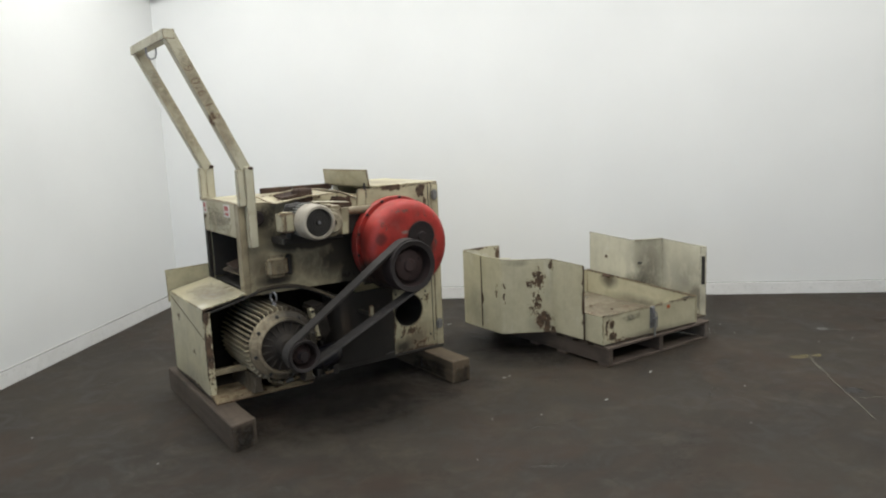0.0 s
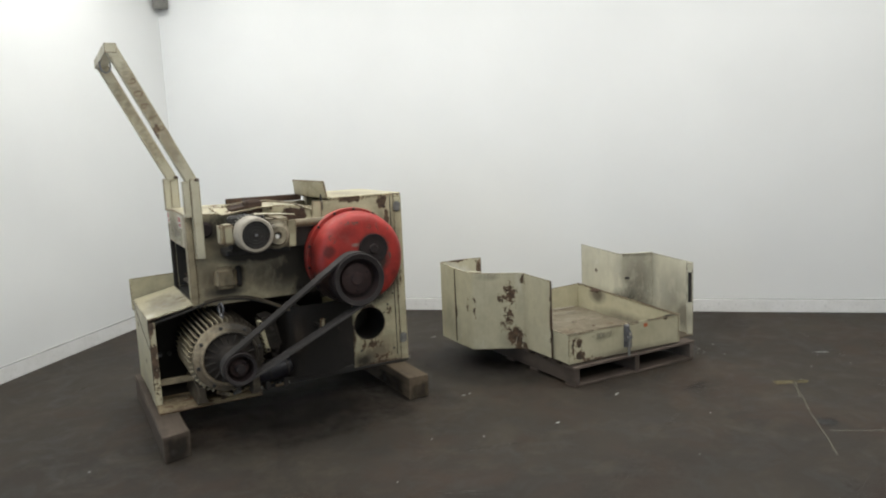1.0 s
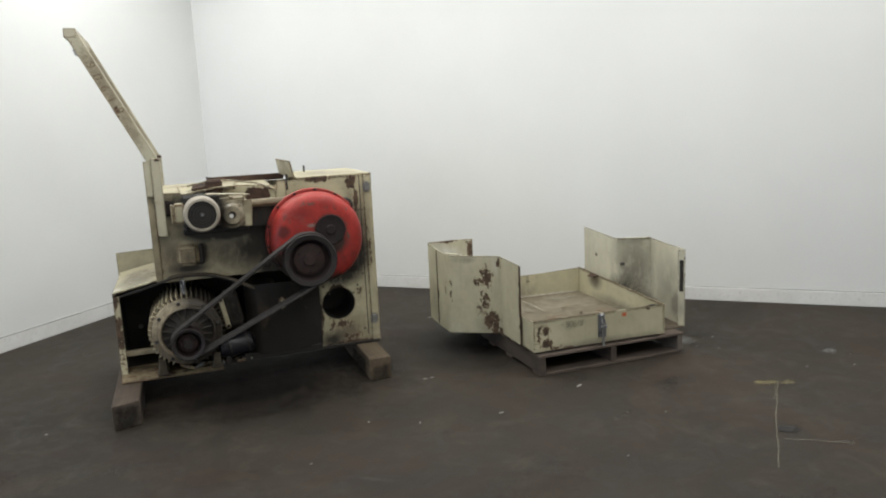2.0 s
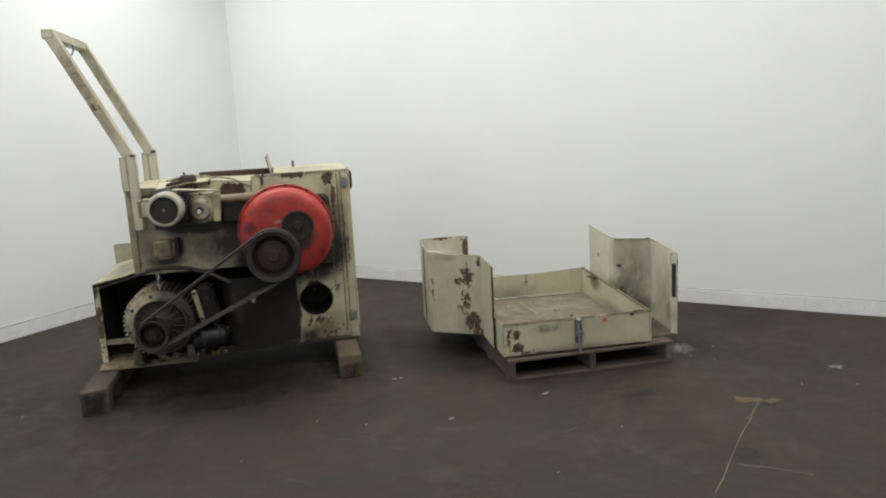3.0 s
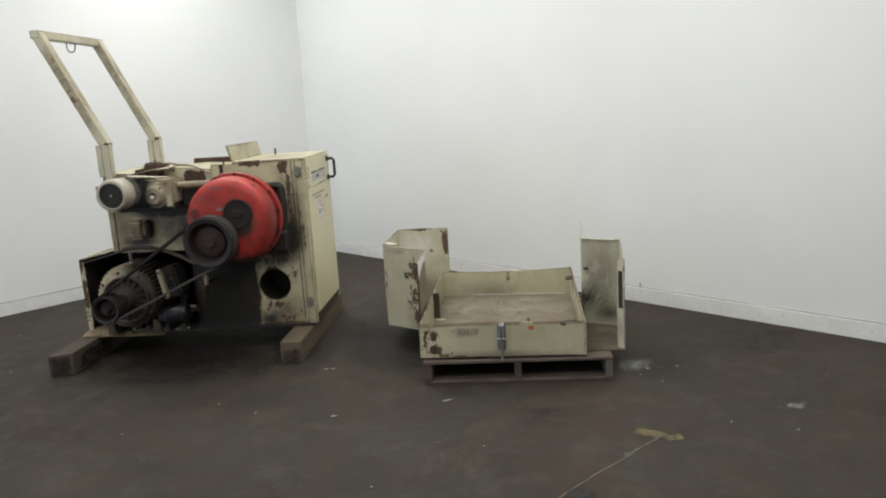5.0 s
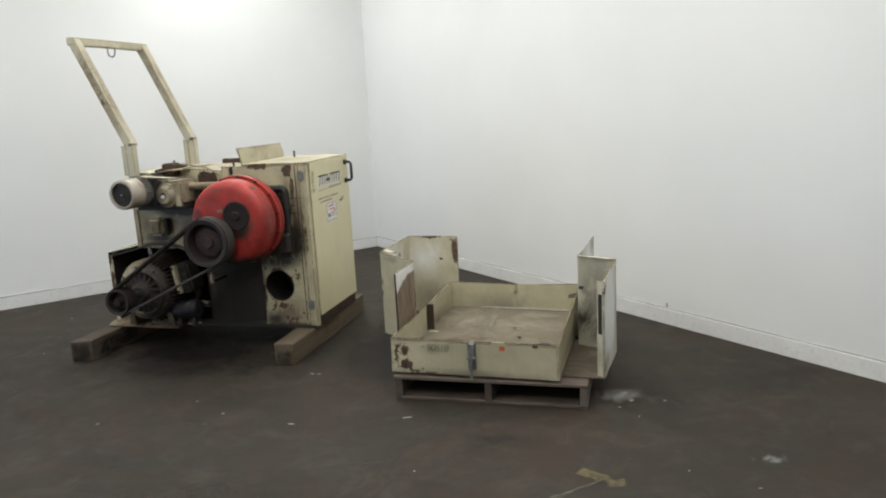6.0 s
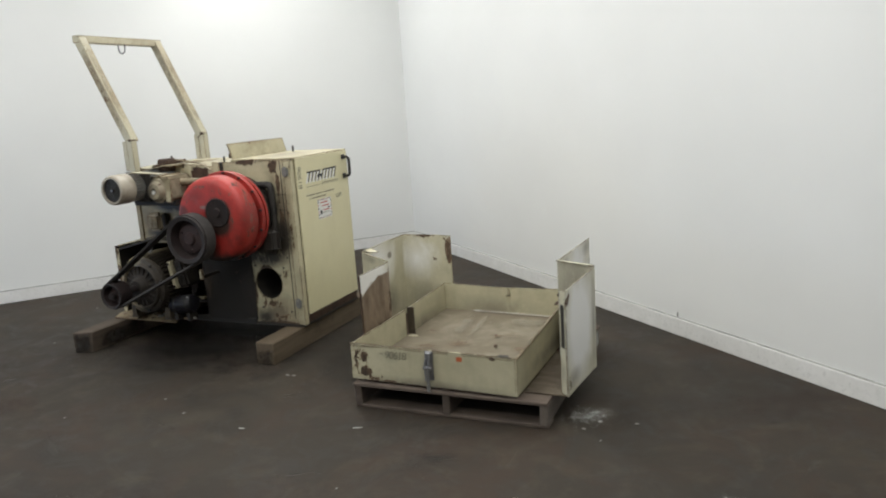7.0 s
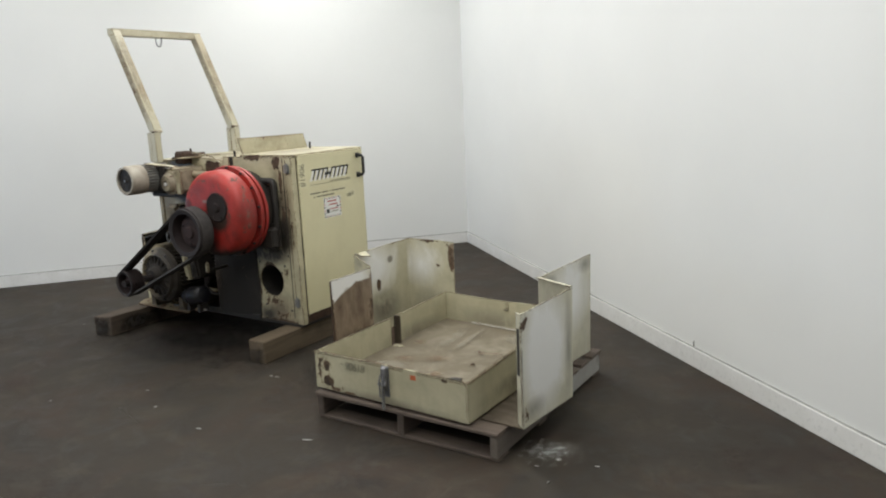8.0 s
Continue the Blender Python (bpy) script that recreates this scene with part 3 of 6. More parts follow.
SPOT_DUST = worn_spot("floor_dust", ((0.13, 0.12, 0.10), (0.085, 0.078, 0.066)), 12, 0.38, soft=0.35, most=0.55, rim=0.9, grain=None, rough_edge=2.2)
SPOT_DUSTY = worn_spot("tray_dust", ((0.36, 0.33, 0.26), (0.27, 0.245, 0.19)), 9, 0.55, soft=0.4, most=0.6, rim=0.7, grain=None, rough_edge=2.0)
SPOT_RUDDY = worn_spot("reddish_floor_stain", ((0.060, 0.036, 0.024), (0.045, 0.030, 0.021)), 5, 0.5, 0.75, soft=0.5, most=0.6, rim=0.95, grain=None, rough_edge=2.0)
SPOT_ORANGE = worn_spot("orange_rust_stain", ((0.24, 0.125, 0.05), (0.17, 0.10, 0.05)), 12, 0.60, soft=0.5, most=0.62, rim=0.9, grain=None, rough_edge=2.2)


def wall_material():
    m, t, b = nodes_of("white_wall_paint")
    n = noise_at(t, 0.9, 4, 0.5)
    col = mix(t, ramp(t, n, [(0.3, 0.0), (0.7, 1.0)]), (0.80, 0.81, 0.80), (0.755, 0.765, 0.757))
    scuff = ramp(t, noise_at(t, 7, 8, 0.7), [(0.68, 0.0), (0.8, 1.0)])
    col = mix(t, maths(t, "MULTIPLY", scuff, 0.10), col, (0.55, 0.55, 0.53))
    link(t, col, b.inputs["Base Color"])
    b.inputs["Roughness"].default_value = 0.48
    h = maths(t, "ADD", maths(t, "MULTIPLY", noise_at(t, 1.6, 3, 0.5), 0.9), maths(t, "MULTIPLY", noise_at(t, 160, 3), 0.06))
    bump(t, b, h, 0.25, 0.03)
    return m


def floor_material():
    m, t, b = nodes_of("dark_brown_floor_paint")
    big = ramp(t, noise_at(t, 0.8, 7, 0.62, warp=0.5), [(0.32, 0.0), (0.68, 1.0)])
    col = mix(t, big, (0.0166, 0.0119, 0.0071), (0.0321, 0.0249, 0.0155))
    ruddy = ramp(t, noise_at(t, 1.7, 8, 0.68, shift=12, warp=0.6), [(0.48, 0.0), (0.62, 1.0)])
    col = mix(t, maths(t, "MULTIPLY", ruddy, 0.6), col, (0.0378, 0.0216, 0.0117))
    mid = ramp(t, noise_at(t, 4.2, 10, 0.72, warp=0.9), [(0.47, 0.0), (0.68, 1.0)])
    col = mix(t, maths(t, "MULTIPLY", mid, 0.75), col, (0.0099, 0.0073, 0.0046))
    dust = ramp(t, noise_at(t, 2.9, 12, 0.76, shift=8, warp=0.5), [(0.50, 0.0), (0.72, 1.0)])
    col = mix(t, maths(t, "MULTIPLY", dust, 0.6), col, (0.0623, 0.0503, 0.0326))
    for turn, shift in (((0.10, 1, 1), 3), ((1, 0.08, 1), 17)):
        line = ramp(t, noise_at(t, 12, 6, 0.66, turn, shift=shift, warp=0.3), [(0.675, 0.0), (0.73, 1.0)])
        patch = ramp(t, noise_at(t, 1.3, 3, 0.5, shift=shift), [(0.5, 0.0), (0.62, 1.0)])
        col = mix(t, maths(t, "MULTIPLY", maths(t, "MULTIPLY", line, patch), 0.45), col, (0.0803, 0.0662, 0.0453))
    speck = ramp(t, noise_at(t, 46, 3, 0.5, shift=5), [(0.735, 0.0), (0.78, 1.0)])
    col = mix(t, maths(t, "MULTIPLY", speck, 0.45), col, (0.1224, 0.1136, 0.0962))
    link(t, col, b.inputs["Base Color"])
    link(t, mix(t, mid, (0.80,) * 3, (0.62,) * 3), b.inputs["Roughness"])
    h = maths(t, "ADD", maths(t, "MULTIPLY", noise_at(t, 75, 7, 0.7), 0.6), maths(t, "MULTIPLY", noise_at(t, 9, 5), 0.4))
    bump(t, b, h, 0.35, 0.004)
    return m


WALL = wall_material()
TRIM = plain("white_trim_paint", (0.80, 0.80, 0.79), (0.72, 0.72, 0.70), 0.45, 0, 8, 0.15)
FLOOR = floor_material()
SHADE_LINE = plain("shade_line_grey", (0.20, 0.20, 0.19), (0.42, 0.42, 0.40), 0.9, 0, 6, 0.1)
CEIL = plain("ceiling_paint", (0.72, 0.72, 0.70), (0.66, 0.66, 0.64), 0.8, 0, 3, 0.1)


# ---- mesh helpers ----
def put(name, bm, material, smooth=35):
    bm.normal_update()
    bmesh.ops.recalc_face_normals(bm, faces=bm.faces[:])
    for f in bm.faces:
        f.smooth = True
    for e in bm.edges:
        e.smooth = len(e.link_faces) == 2 and e.calc_face_angle(0) < radians(smooth)
    me = bpy.data.meshes.new(name)
    bm.to_mesh(me)
    bm.free()
    me.materials.append(material)
    return new(name, me)


def part(name, bm, material, parent, label=""):
    ob = put(name, bm, material)
    ob.parent = parent
    top = parent
    while top.parent:
        top = top.parent
    ob.matrix_parent_inverse = parent.matrix_basis.inverted() if parent is top else Matrix.Identity(4)
    return tagged(ob, label)


def thing(name, base, label, category, group=""):
    ob = new(name)
    ob.empty_display_size = 0.1
    ob.matrix_basis = Matrix.Translation(base)
    return tagged(ob, label, category, group)


def solo(name, bm, material, label, category, group="", kind=""):
    return tagged(put(name, bm, material), label, category, group, kind)


def soften(bm, width, segments=1):
    edges = [e for e in bm.edges if len(e.link_faces) == 2 and e.calc_face_angle(0) > radians(30)]
    if width > 0 and edges:
        bmesh.ops.bevel(bm, geom=edges, offset=width, segments=segments, affect="EDGES", clamp_overlap=True)
    return bm


def box(x0, x1, y0, y1, z0, z1, bevel=0.003, bm=None, segments=1, m=None):
    b = bmesh.new()
    bmesh.ops.create_cube(b, size=1, matrix=Matrix.LocRotScale(((x0 + x1) / 2, (y0 + y1) / 2, (z0 + z1) / 2), None, (abs(x1 - x0), abs(y1 - y0), abs(z1 - z0))))
    soften(b, bevel, segments)
    if m:
        b.transform(m)
    return join(bm, b)


def join(bm, b):
    if bm is None:
        return b
    me = bpy.data.meshes.new("tmp")
    b.to_mesh(me)
    b.free()
    bm.from_mesh(me)
    bpy.data.meshes.remove(me)
    return bm


def prism(poly, a0, a1, axis="y", bevel=0.0, bm=None):
    """A polygon, given in the two other axes in order x, y, z, drawn out along axis."""
    b = bmesh.new()
    put3 = {"x": lambda p, a: (a, p[0], p[1]), "y": lambda p, a: (p[0], a, p[1]), "z": lambda p, a: (p[0], p[1], a)}[axis]
    lo = [b.verts.new(put3(p, a0)) for p in poly]
    hi = [b.verts.new(put3(p, a1)) for p in poly]
    b.faces.new(lo)
    b.faces.new(hi[::-1])
    for i in range(len(poly)):
        j = (i + 1) % len(poly)
        b.faces.new((lo[i], hi[i], hi[j], lo[j]))
    bmesh.ops.recalc_face_normals(b, faces=b.faces[:])
    soften(b, bevel)
    return join(bm, b)


def ribbon(line, thick):
    """The outline of a bent sheet along a line of 2D points."""
    pts = [Vector(p) for p in line]
    out = []
    for i, p in enumerate(pts):
        d0 = (p - pts[i - 1]).normalized() if i else None
        d1 = (pts[i + 1] - p).normalized() if i < len(pts) - 1 else None
        d = ((d0 or d1) + (d1 or d0)).normalized()
        n = Vector((-d.y, d.x))
        k = 1 / max(0.4, n.dot(Vector((-(d1 or d0).y, (d1 or d0).x))))
        out.append((p + n * thick / 2 * k, p - n * thick / 2 * k))
    return [tuple(a) for a, _ in out] + [tuple(b) for _, b in out[::-1]]


def rounded(line, radius, steps=4):
    """A line of 2D points with its inner corners rounded."""
    pts = [Vector(p) for p in line]
    out = [pts[0]]
    for a, p, c in zip(pts, pts[1:], pts[2:]):
        u, w = (a - p), (c - p)
        r = min(radius, u.length * 0.45, w.length * 0.45)
        s, e = p + u.normalized() * r, p + w.normalized() * r
        for k in range(steps + 1):
            f = k / steps
            out.append(s.lerp(p, f).lerp(p.lerp(e, f), f))
    return out + [pts[-1]]


def lathe(profile, centre, axis="y", seg=48, bm=None):
    """Rings of (radius, place along the axis), closed at both ends."""
    b = bmesh.new()
    cx, cy, cz = centre
    rings = []
    shut = profile[0] == profile[-1] and profile[0][0] > 0
    for r, h in profile[:-1] if shut else profile:
        ring = []
        for k in range(seg if r > 1e-6 else 1):
            a = 2 * math.pi * k / seg
            c, s = r * math.cos(a), r * math.sin(a)
            ring.append(b.verts.new({"y": (cx + c, cy + h, cz + s), "x": (cx + h, cy + c, cz + s), "z": (cx + c, cy + s, cz + h)}[axis]))
        rings.append(ring)
    for p, q in zip(rings, rings[1:] + rings[:1] if shut else rings[1:]):
        for k in range(seg):
            j = (k + 1) % seg
            a = [p[k % len(p)], p[j % len(p)], q[j % len(q)], q[k % len(q)]]
            a = list(dict.fromkeys(a))
            if len(a) > 2:
                b.faces.new(a)
    for ring in (rings[0], rings[-1]):
        if len(ring) > 2 and not shut:
            b.faces.new(ring)
    bmesh.ops.recalc_face_normals(b, faces=b.faces[:])
    return join(bm, b)


def tube(line, r, seg=10, bm=None, closed=False):
    b = bmesh.new()
    pts = [Vector(p) for p in line]
    n = len(pts)
    up = None
    rings = []
    for i, p in enumerate(pts):
        a = pts[i - 1] if i or closed else p
        c = pts[(i + 1) % n] if i < n - 1 or closed else p
        d = (c - a).normalized()
        up = d.orthogonal().normalized() if up is None else (up - d * up.dot(d)).normalized()
        w = d.cross(up)
        rings.append([b.verts.new(p + (up * math.cos(2 * math.pi * k / seg) + w * math.sin(2 * math.pi * k / seg)) * r) for k in range(seg)])
    for i in range(n if closed else n - 1):
        p, q = rings[i], rings[(i + 1) % n]
        for k in range(seg):
            j = (k + 1) % seg
            b.faces.new((p[k], p[j], q[j], q[k]))
    if not closed:
        b.faces.new(rings[0][::-1])
        b.faces.new(rings[-1])
    return join(bm, b)


def beam(p, q, w, h, bevel=0.003, bm=None, side=(0, 1, 0)):
    """A straight bar from p to q, w wide along side and h deep across it."""
    p, q = Vector(p), Vector(q)
    d = (q - p).normalized()
    s = Vector(side)
    s = (s - d * s.dot(d)).normalized()
    o = d.cross(s)
    b = bmesh.new()
    bmesh.ops.create_cube(b, size=1)
    soften(b, 0)
    m = Matrix(((s.x * w, o.x * h, d.x * (q - p).length, (p.x + q.x) / 2), (s.y * w, o.y * h, d.y * (q - p).length, (p.y + q.y) / 2), (s.z * w, o.z * h, d.z * (q - p).length, (p.z + q.z) / 2), (0, 0, 0, 1)))
    b.transform(m)
    soften(b, bevel)
    return join(bm, b)


def plate(corners, thick, bm=None, bevel=0.0, dent=0.0, n=1):
    """A sheet through four corners in order round it, n x n cells, bent by dent."""
    b = bmesh.new()
    p = [Vector(c) for c in corners]
    nor = (p[1] - p[0]).cross(p[3] - p[0]).normalized()
    layers = []
    for off in (-thick / 2, thick / 2):
        rows = []
        for i in range(n + 1):
            rows.append([])
            for j in range(n + 1):
                u, v = i / n, j / n
                c = p[0].lerp(p[1], u).lerp(p[3].lerp(p[2], u), v)
                wave = dent * (noise.noise(c * 5) + 0.5 * noise.noise(c * 13)) if dent else 0
                rows[-1].append(b.verts.new(c + nor * (off + wave)))
        layers.append(rows)
    for k, rows in enumerate(layers):
        for i in range(n):
            for j in range(n):
                f = (rows[i][j], rows[i + 1][j], rows[i + 1][j + 1], rows[i][j + 1])
                b.faces.new(f if k else f[::-1])
    lo, hi = layers
    rim = [(i, 0) for i in range(n)] + [(n, j) for j in range(n)] + [(i, n) for i in range(n, 0, -1)] + [(0, j) for j in range(n, 0, -1)]
    for (i, j), (k, l) in zip(rim, rim[1:] + rim[:1]):
        b.faces.new((lo[i][j], lo[k][l], hi[k][l], hi[i][j]))
    bmesh.ops.recalc_face_normals(b, faces=b.faces[:])
    soften(b, bevel)
    return join(bm, b)


def spot(centre, u, w, lift=0.0015):
    """A thin coat on a surface, spanned by the half-axes u and w, with its own 0 to 1 chart."""
    b = bmesh.new()
    uv = b.loops.layers.uv.new("chart")
    c, u, w = Vector(centre), Vector(u), Vector(w)
    nor = u.cross(w).normalized()
    vs = [b.verts.new(c + nor * lift + u * i + w * j) for i, j in ((-1, -1), (1, -1), (1, 1), (-1, 1))]
    f = b.faces.new(vs)
    for loop, (i, j) in zip(f.loops, ((0, 0), (1, 0), (1, 1), (0, 1))):
        loop[uv].uv = (i, j)
    return b


def coat(name, centre, u, w, material, parent, label="", lift=0.0015):
    b = spot(centre, u, w, lift)
    me = bpy.data.meshes.new(name)
    b.to_mesh(me)
    b.free()
    me.materials.append(material)
    ob = new(name, me)
    if parent:
        ob.parent = parent
        if not parent.parent:
            ob.matrix_parent_inverse = parent.matrix_basis.inverted()
    return tagged(ob, label)


def lettering(name, text, size, m, material, parent, slant=0.0, space=1.0):
    c = bpy.data.curves.new(name, "FONT")
    c.body, c.size, c.extrude, c.shear, c.space_character = text, size, 0.0004, slant, space
    c.materials.append(material)
    ob = new(name, c)
    ob.parent = parent
    ob.matrix_parent_inverse = parent.matrix_basis.inverted() if not parent.parent else Matrix.Identity(4)
    ob.matrix_basis = m
    return ob


def bolt(centre, axis="y", r=0.011, h=0.01, way=-1):
    return lathe([(0, 0), (r, 0), (r, h * way * 0.8), (r * 0.7, h * way), (0, h * way)], centre, axis, 6)


# ---- the room ----
LENGTH, DEPTH, THICK = 11.0, DEPTH_OF_ROOM, 0.15


def room_box(name, x0, x1, y0, y1, z0, z1, material, label, category):
    b = box(x0, x1, y0, y1, z0, z1, 0)
    b.transform(ROOM)
    return solo(name, b, material, label, category, kind="structure")


fl = bmesh.new()
bmesh.ops.create_grid(fl, x_segments=20, y_segments=20, size=0.5, matrix=ROOM @ pose(LENGTH / 2, -DEPTH / 2, 0) @ Matrix.Diagonal((LENGTH + 2 * THICK, DEPTH + 2 * THICK, 1, 1)))
solo("floor", fl, FLOOR, "dark brown painted concrete floor with stains and scratches", "floor", kind="structure")
room_box("wall_back", -THICK, LENGTH + THICK, 0, THICK, 0, CEILING, WALL, "plain white painted wall behind the pallet", "wall")
room_box("wall_left", -THICK, 0, -DEPTH, 0, 0, CEILING, WALL, "plain white painted wall behind the machine", "wall")
room_box("wall_right", LENGTH, LENGTH + THICK, -DEPTH, 0, 0, CEILING, WALL, "plain white painted wall", "wall")
room_box("wall_front", -THICK, LENGTH + THICK, -DEPTH - THICK, -DEPTH, 0, CEILING, WALL, "plain white painted wall", "wall")
room_box("ceiling", -THICK, LENGTH + THICK, -DEPTH - THICK, THICK, CEILING, CEILING + 0.1, CEIL, "plain pale ceiling", "ceiling")
for nm, x0, x1, y0, y1 in (("baseboard_back", 0.015, LENGTH, -0.015, 0), ("baseboard_left", 0, 0.015, -DEPTH, 0)):
    b = box(x0, x1, y0, y1, 0.0, 0.112, 0.003)
    b.transform(ROOM)
    board = solo(nm, b, TRIM, "white painted skirting board along the wall", "baseboard", kind="structure")
    # grey strip drawn in for the shadow gap above the board
    b = box(x0, x1, y0 + 0.004 if y1 == 0 and y0 > -1 else y0, y1, 0.1125, 0.1175, 0)
    b.transform(ROOM)
    part("shade_line", b, SHADE_LINE, board, "grey line for the shadow gap along the top of the board")


# ---- the machine ----
def on_side(y, z, x=0.0135, turn=0):
    """A pose for flat things on the cabinet's side, read from the side."""
    return Matrix.Translation((x, y, z)) @ Matrix(((0, 0, 1, 0), (1, 0, 0, 0), (0, 1, 0, 0), (0, 0, 0, 1))) @ pose(0, 0, 0, 0, 0, turn)


def on_front(x, y, z, turn=0):
    return pose(x, y, z, 90, 0, 0) @ pose(0, 0, 0, 0, 0, turn)


def machine():
    top = thing("granulator_machine", (-0.8, 0.3, 0.145), "worn cream steel granulator with red drum, standing on timber sleepers", "machine")

    # base
    part("base_plate", box(-1.595, -0.005, -0.02, 0.70, 0.147, 0.165, 0.002), SOOT, top, "greasy steel base plate")
    part("base_rail", box(-1.595, -0.01, 0.60, 0.66, 0.165, 0.21, 0.003), SOOT, top)
    lip = prism(ribbon(rounded([(-0.13, 0.150), (-0.085, 0.170), (0.10, 0.176)], 0.02), 0.008), -1.60, -1.02, "x", 0.001)
    part("front_lip", lip, CREAM_LIP, top, "bent cream lip, dirty and rusty")
    coat("rust_patch", (-1.31, 0.0, 0.1785), (0.28, 0, 0), (0, 0.085, 0.003), SPOT_RUST, top, "", 0.002)
    coat("dirt_patch", (-1.31, 0.0, 0.1785), (0.28, 0, 0), (0, 0.085, 0.003), SPOT_DIRT, top, "", 0.0012)
    coat("rust_patch", (-1.31, -0.1085, 0.1655), (0.28, 0, 0), (0, 0.024, 0.0105), SPOT_RUST, top, "", 0.002)
    coat("oil_patch", (-1.15, -0.01, 0.1785), (0.16, 0, 0), (0, 0.10, 0.0035), SPOT_GREASE, top, "", 0.0028)
    part("front_sill", box(-1.02, -0.39, -0.03, 0.01, 0.147, 0.19, 0.004), BLACK, top, "black oily sill")

    # cabinet on the right
    cab = part("cabinet", box(-0.43, -0.012, 0.60, 0.68, 0.17, 1.262, 0.004), PLATE_PAINT, top, "cream steel cabinet with rusted edges")
    part("bottom_rail", box(-0.43, 0.0, 0.0, 0.68, 0.165, 0.215, 0.003), RUST, cab, "rusty bottom rail")
    lid = part("lid", box(-0.47, 0.008, -0.004, 0.685, 1.262, 1.277, 0.004), PLATE_PAINT, cab, "cream cabinet lid")

    # front plate with the round opening
    b = bmesh.new()
    n = 40
    outer = [(-0.40, 0.155), (-0.052, 0.155), (-0.052, 1.262), (-0.58, 1.262), (-0.58, 0.66), (-0.40, 0.66)]
    vo = [b.verts.new((x, -0.012, z)) for x, z in outer]
    vh = [b.verts.new((-0.262 + 0.107 * math.cos(2 * math.pi * k / n), -0.012, 0.44 + 0.107 * math.sin(2 * math.pi * k / n))) for k in range(n)]
    edges = [b.edges.new((vo[i], vo[(i + 1) % len(vo)])) for i in range(len(vo))] + [b.edges.new((vh[i], vh[(i + 1) % n])) for i in range(n)]
    bmesh.ops.triangle_fill(b, use_beauty=True, edges=edges)
    ext = bmesh.ops.extrude_face_region(b, geom=b.faces[:])
    bmesh.ops.translate(b, vec=(0, 0.012, 0), verts=[v for v in ext["geom"] if isinstance(v, bmesh.types.BMVert)])
    fp = part("front_plate", b, PLATE_PAINT, cab, "chipped cream front plate with a round opening")
    # black cup in place of the shaded depth behind the opening
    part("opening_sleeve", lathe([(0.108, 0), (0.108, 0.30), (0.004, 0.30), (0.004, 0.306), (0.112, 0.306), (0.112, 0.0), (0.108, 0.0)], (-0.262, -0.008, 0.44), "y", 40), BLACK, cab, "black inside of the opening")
    part("corner_post", box(-0.050, 0.004, -0.016, 0.03, 0.158, 1.262, 0.004), PLATE_PAINT, cab, "cream corner post")
    part("door_seam", box(-0.0775, -0.0725, -0.0145, -0.006, 0.20, 1.255, 0.001), SOOT, cab, "dark door seam")
    for z in (1.04, 0.94):
        part("cross_seam", box(-0.13, -0.052, -0.0145, -0.006, z, z + 0.003, 0), SOOT, cab)
    for z in (0.313, 1.189):
        h = part("hinge", box(-0.056, -0.008, -0.034, -0.012, z - 0.034, z + 0.034, 0.010, segments=2), HINGE, cab, "grey worn hinge")
    for x, z in ((-0.33, 0.27), (-0.10, 0.25), (-0.16, 0.50), (-0.13, 0.55), (-0.09, 0.62), (-0.12, 0.75), (-0.36, 0.56)):
        part("bolt", bolt((x, -0.012, z), "y", 0.007, 0.006), DARKMETAL, cab)


    # bearing frame behind the drum
    ring = [(-0.36, 0.74), (-0.36, 1.11), (-0.15, 1.11), (-0.15, 0.74)]
    part("bearing_frame", tube([(x, -0.03, z) for x, z in rounded(ring + ring[:2], 0.03)[1:-1]], 0.022, 10), BLACK, cab, "black bearing frame")
    part("bearing_cover", box(-0.345, -0.18, -0.04, -0.012, 0.82, 1.085, 0.012, segments=2), SOOT, cab)
    part("grease_box", box(-0.245, -0.10, -0.10, -0.012, 0.65, 0.84, 0.04, segments=3), SOOT, cab, "grease covered bearing box")

    # side panel
    side = part("side_panel", box(0.0, 0.012, 0.034, 0.682, 0.222, 1.268, 0.004), CREAM, top, "smooth cream side panel with print and a label")
    part("panel_gap", box(0.001, 0.006, 0.03, 0.66, 0.195, 0.224, 0.001), RUST, side, "rusty gap below the panel")
    grip = [(0.011, 0.62, 1.222), (0.052, 0.62, 1.222), (0.066, 0.62, 1.208), (0.066, 0.62, 1.102), (0.052, 0.62, 1.088), (0.011, 0.62, 1.088)]
    part("handle", tube(grip, 0.0105, 10), HANDLE, side, "black plastic handle")
    for z in (1.222, 1.088):
        part("handle_foot", box(0.0115, 0.026, 0.603, 0.637, z - 0.018, z + 0.018, 0.005), HANDLE, side)
    # emblem of slanted stripes
    def stripe(y0, y1, z0, z1, lean, material, lift=0.0):
        b = prism([(y0, z0), (y1, z0), (y1 + lean, z1), (y0 + lean, z1)], 0.0122, 0.0136 + lift, "x")
        return part("emblem_stripe", b, material, side)
    for k in range(9):
        y = 0.135 + 0.041 * k
        stripe(y, y + 0.0215, 1.092, 1.160, 0.03, PRINT_WHITE)
        stripe(y + 0.0215, y + 0.033, 1.100, 1.166, 0.03, INK_BLACK, 0.0006)
    stripe(0.275, 0.335, 1.120, 1.138, 0.008, INK_BLACK, 0.001)
    for y in (0.155, 0.36):
        stripe(y, y + 0.16, 1.158, 1.168, 0.004, INK_BLACK, 0.0009)
    stripe(0.14, 0.535, 1.066, 1.069, 0, INK)
    stripe(0.33, 0.535, 1.074, 1.079, 0, INK)
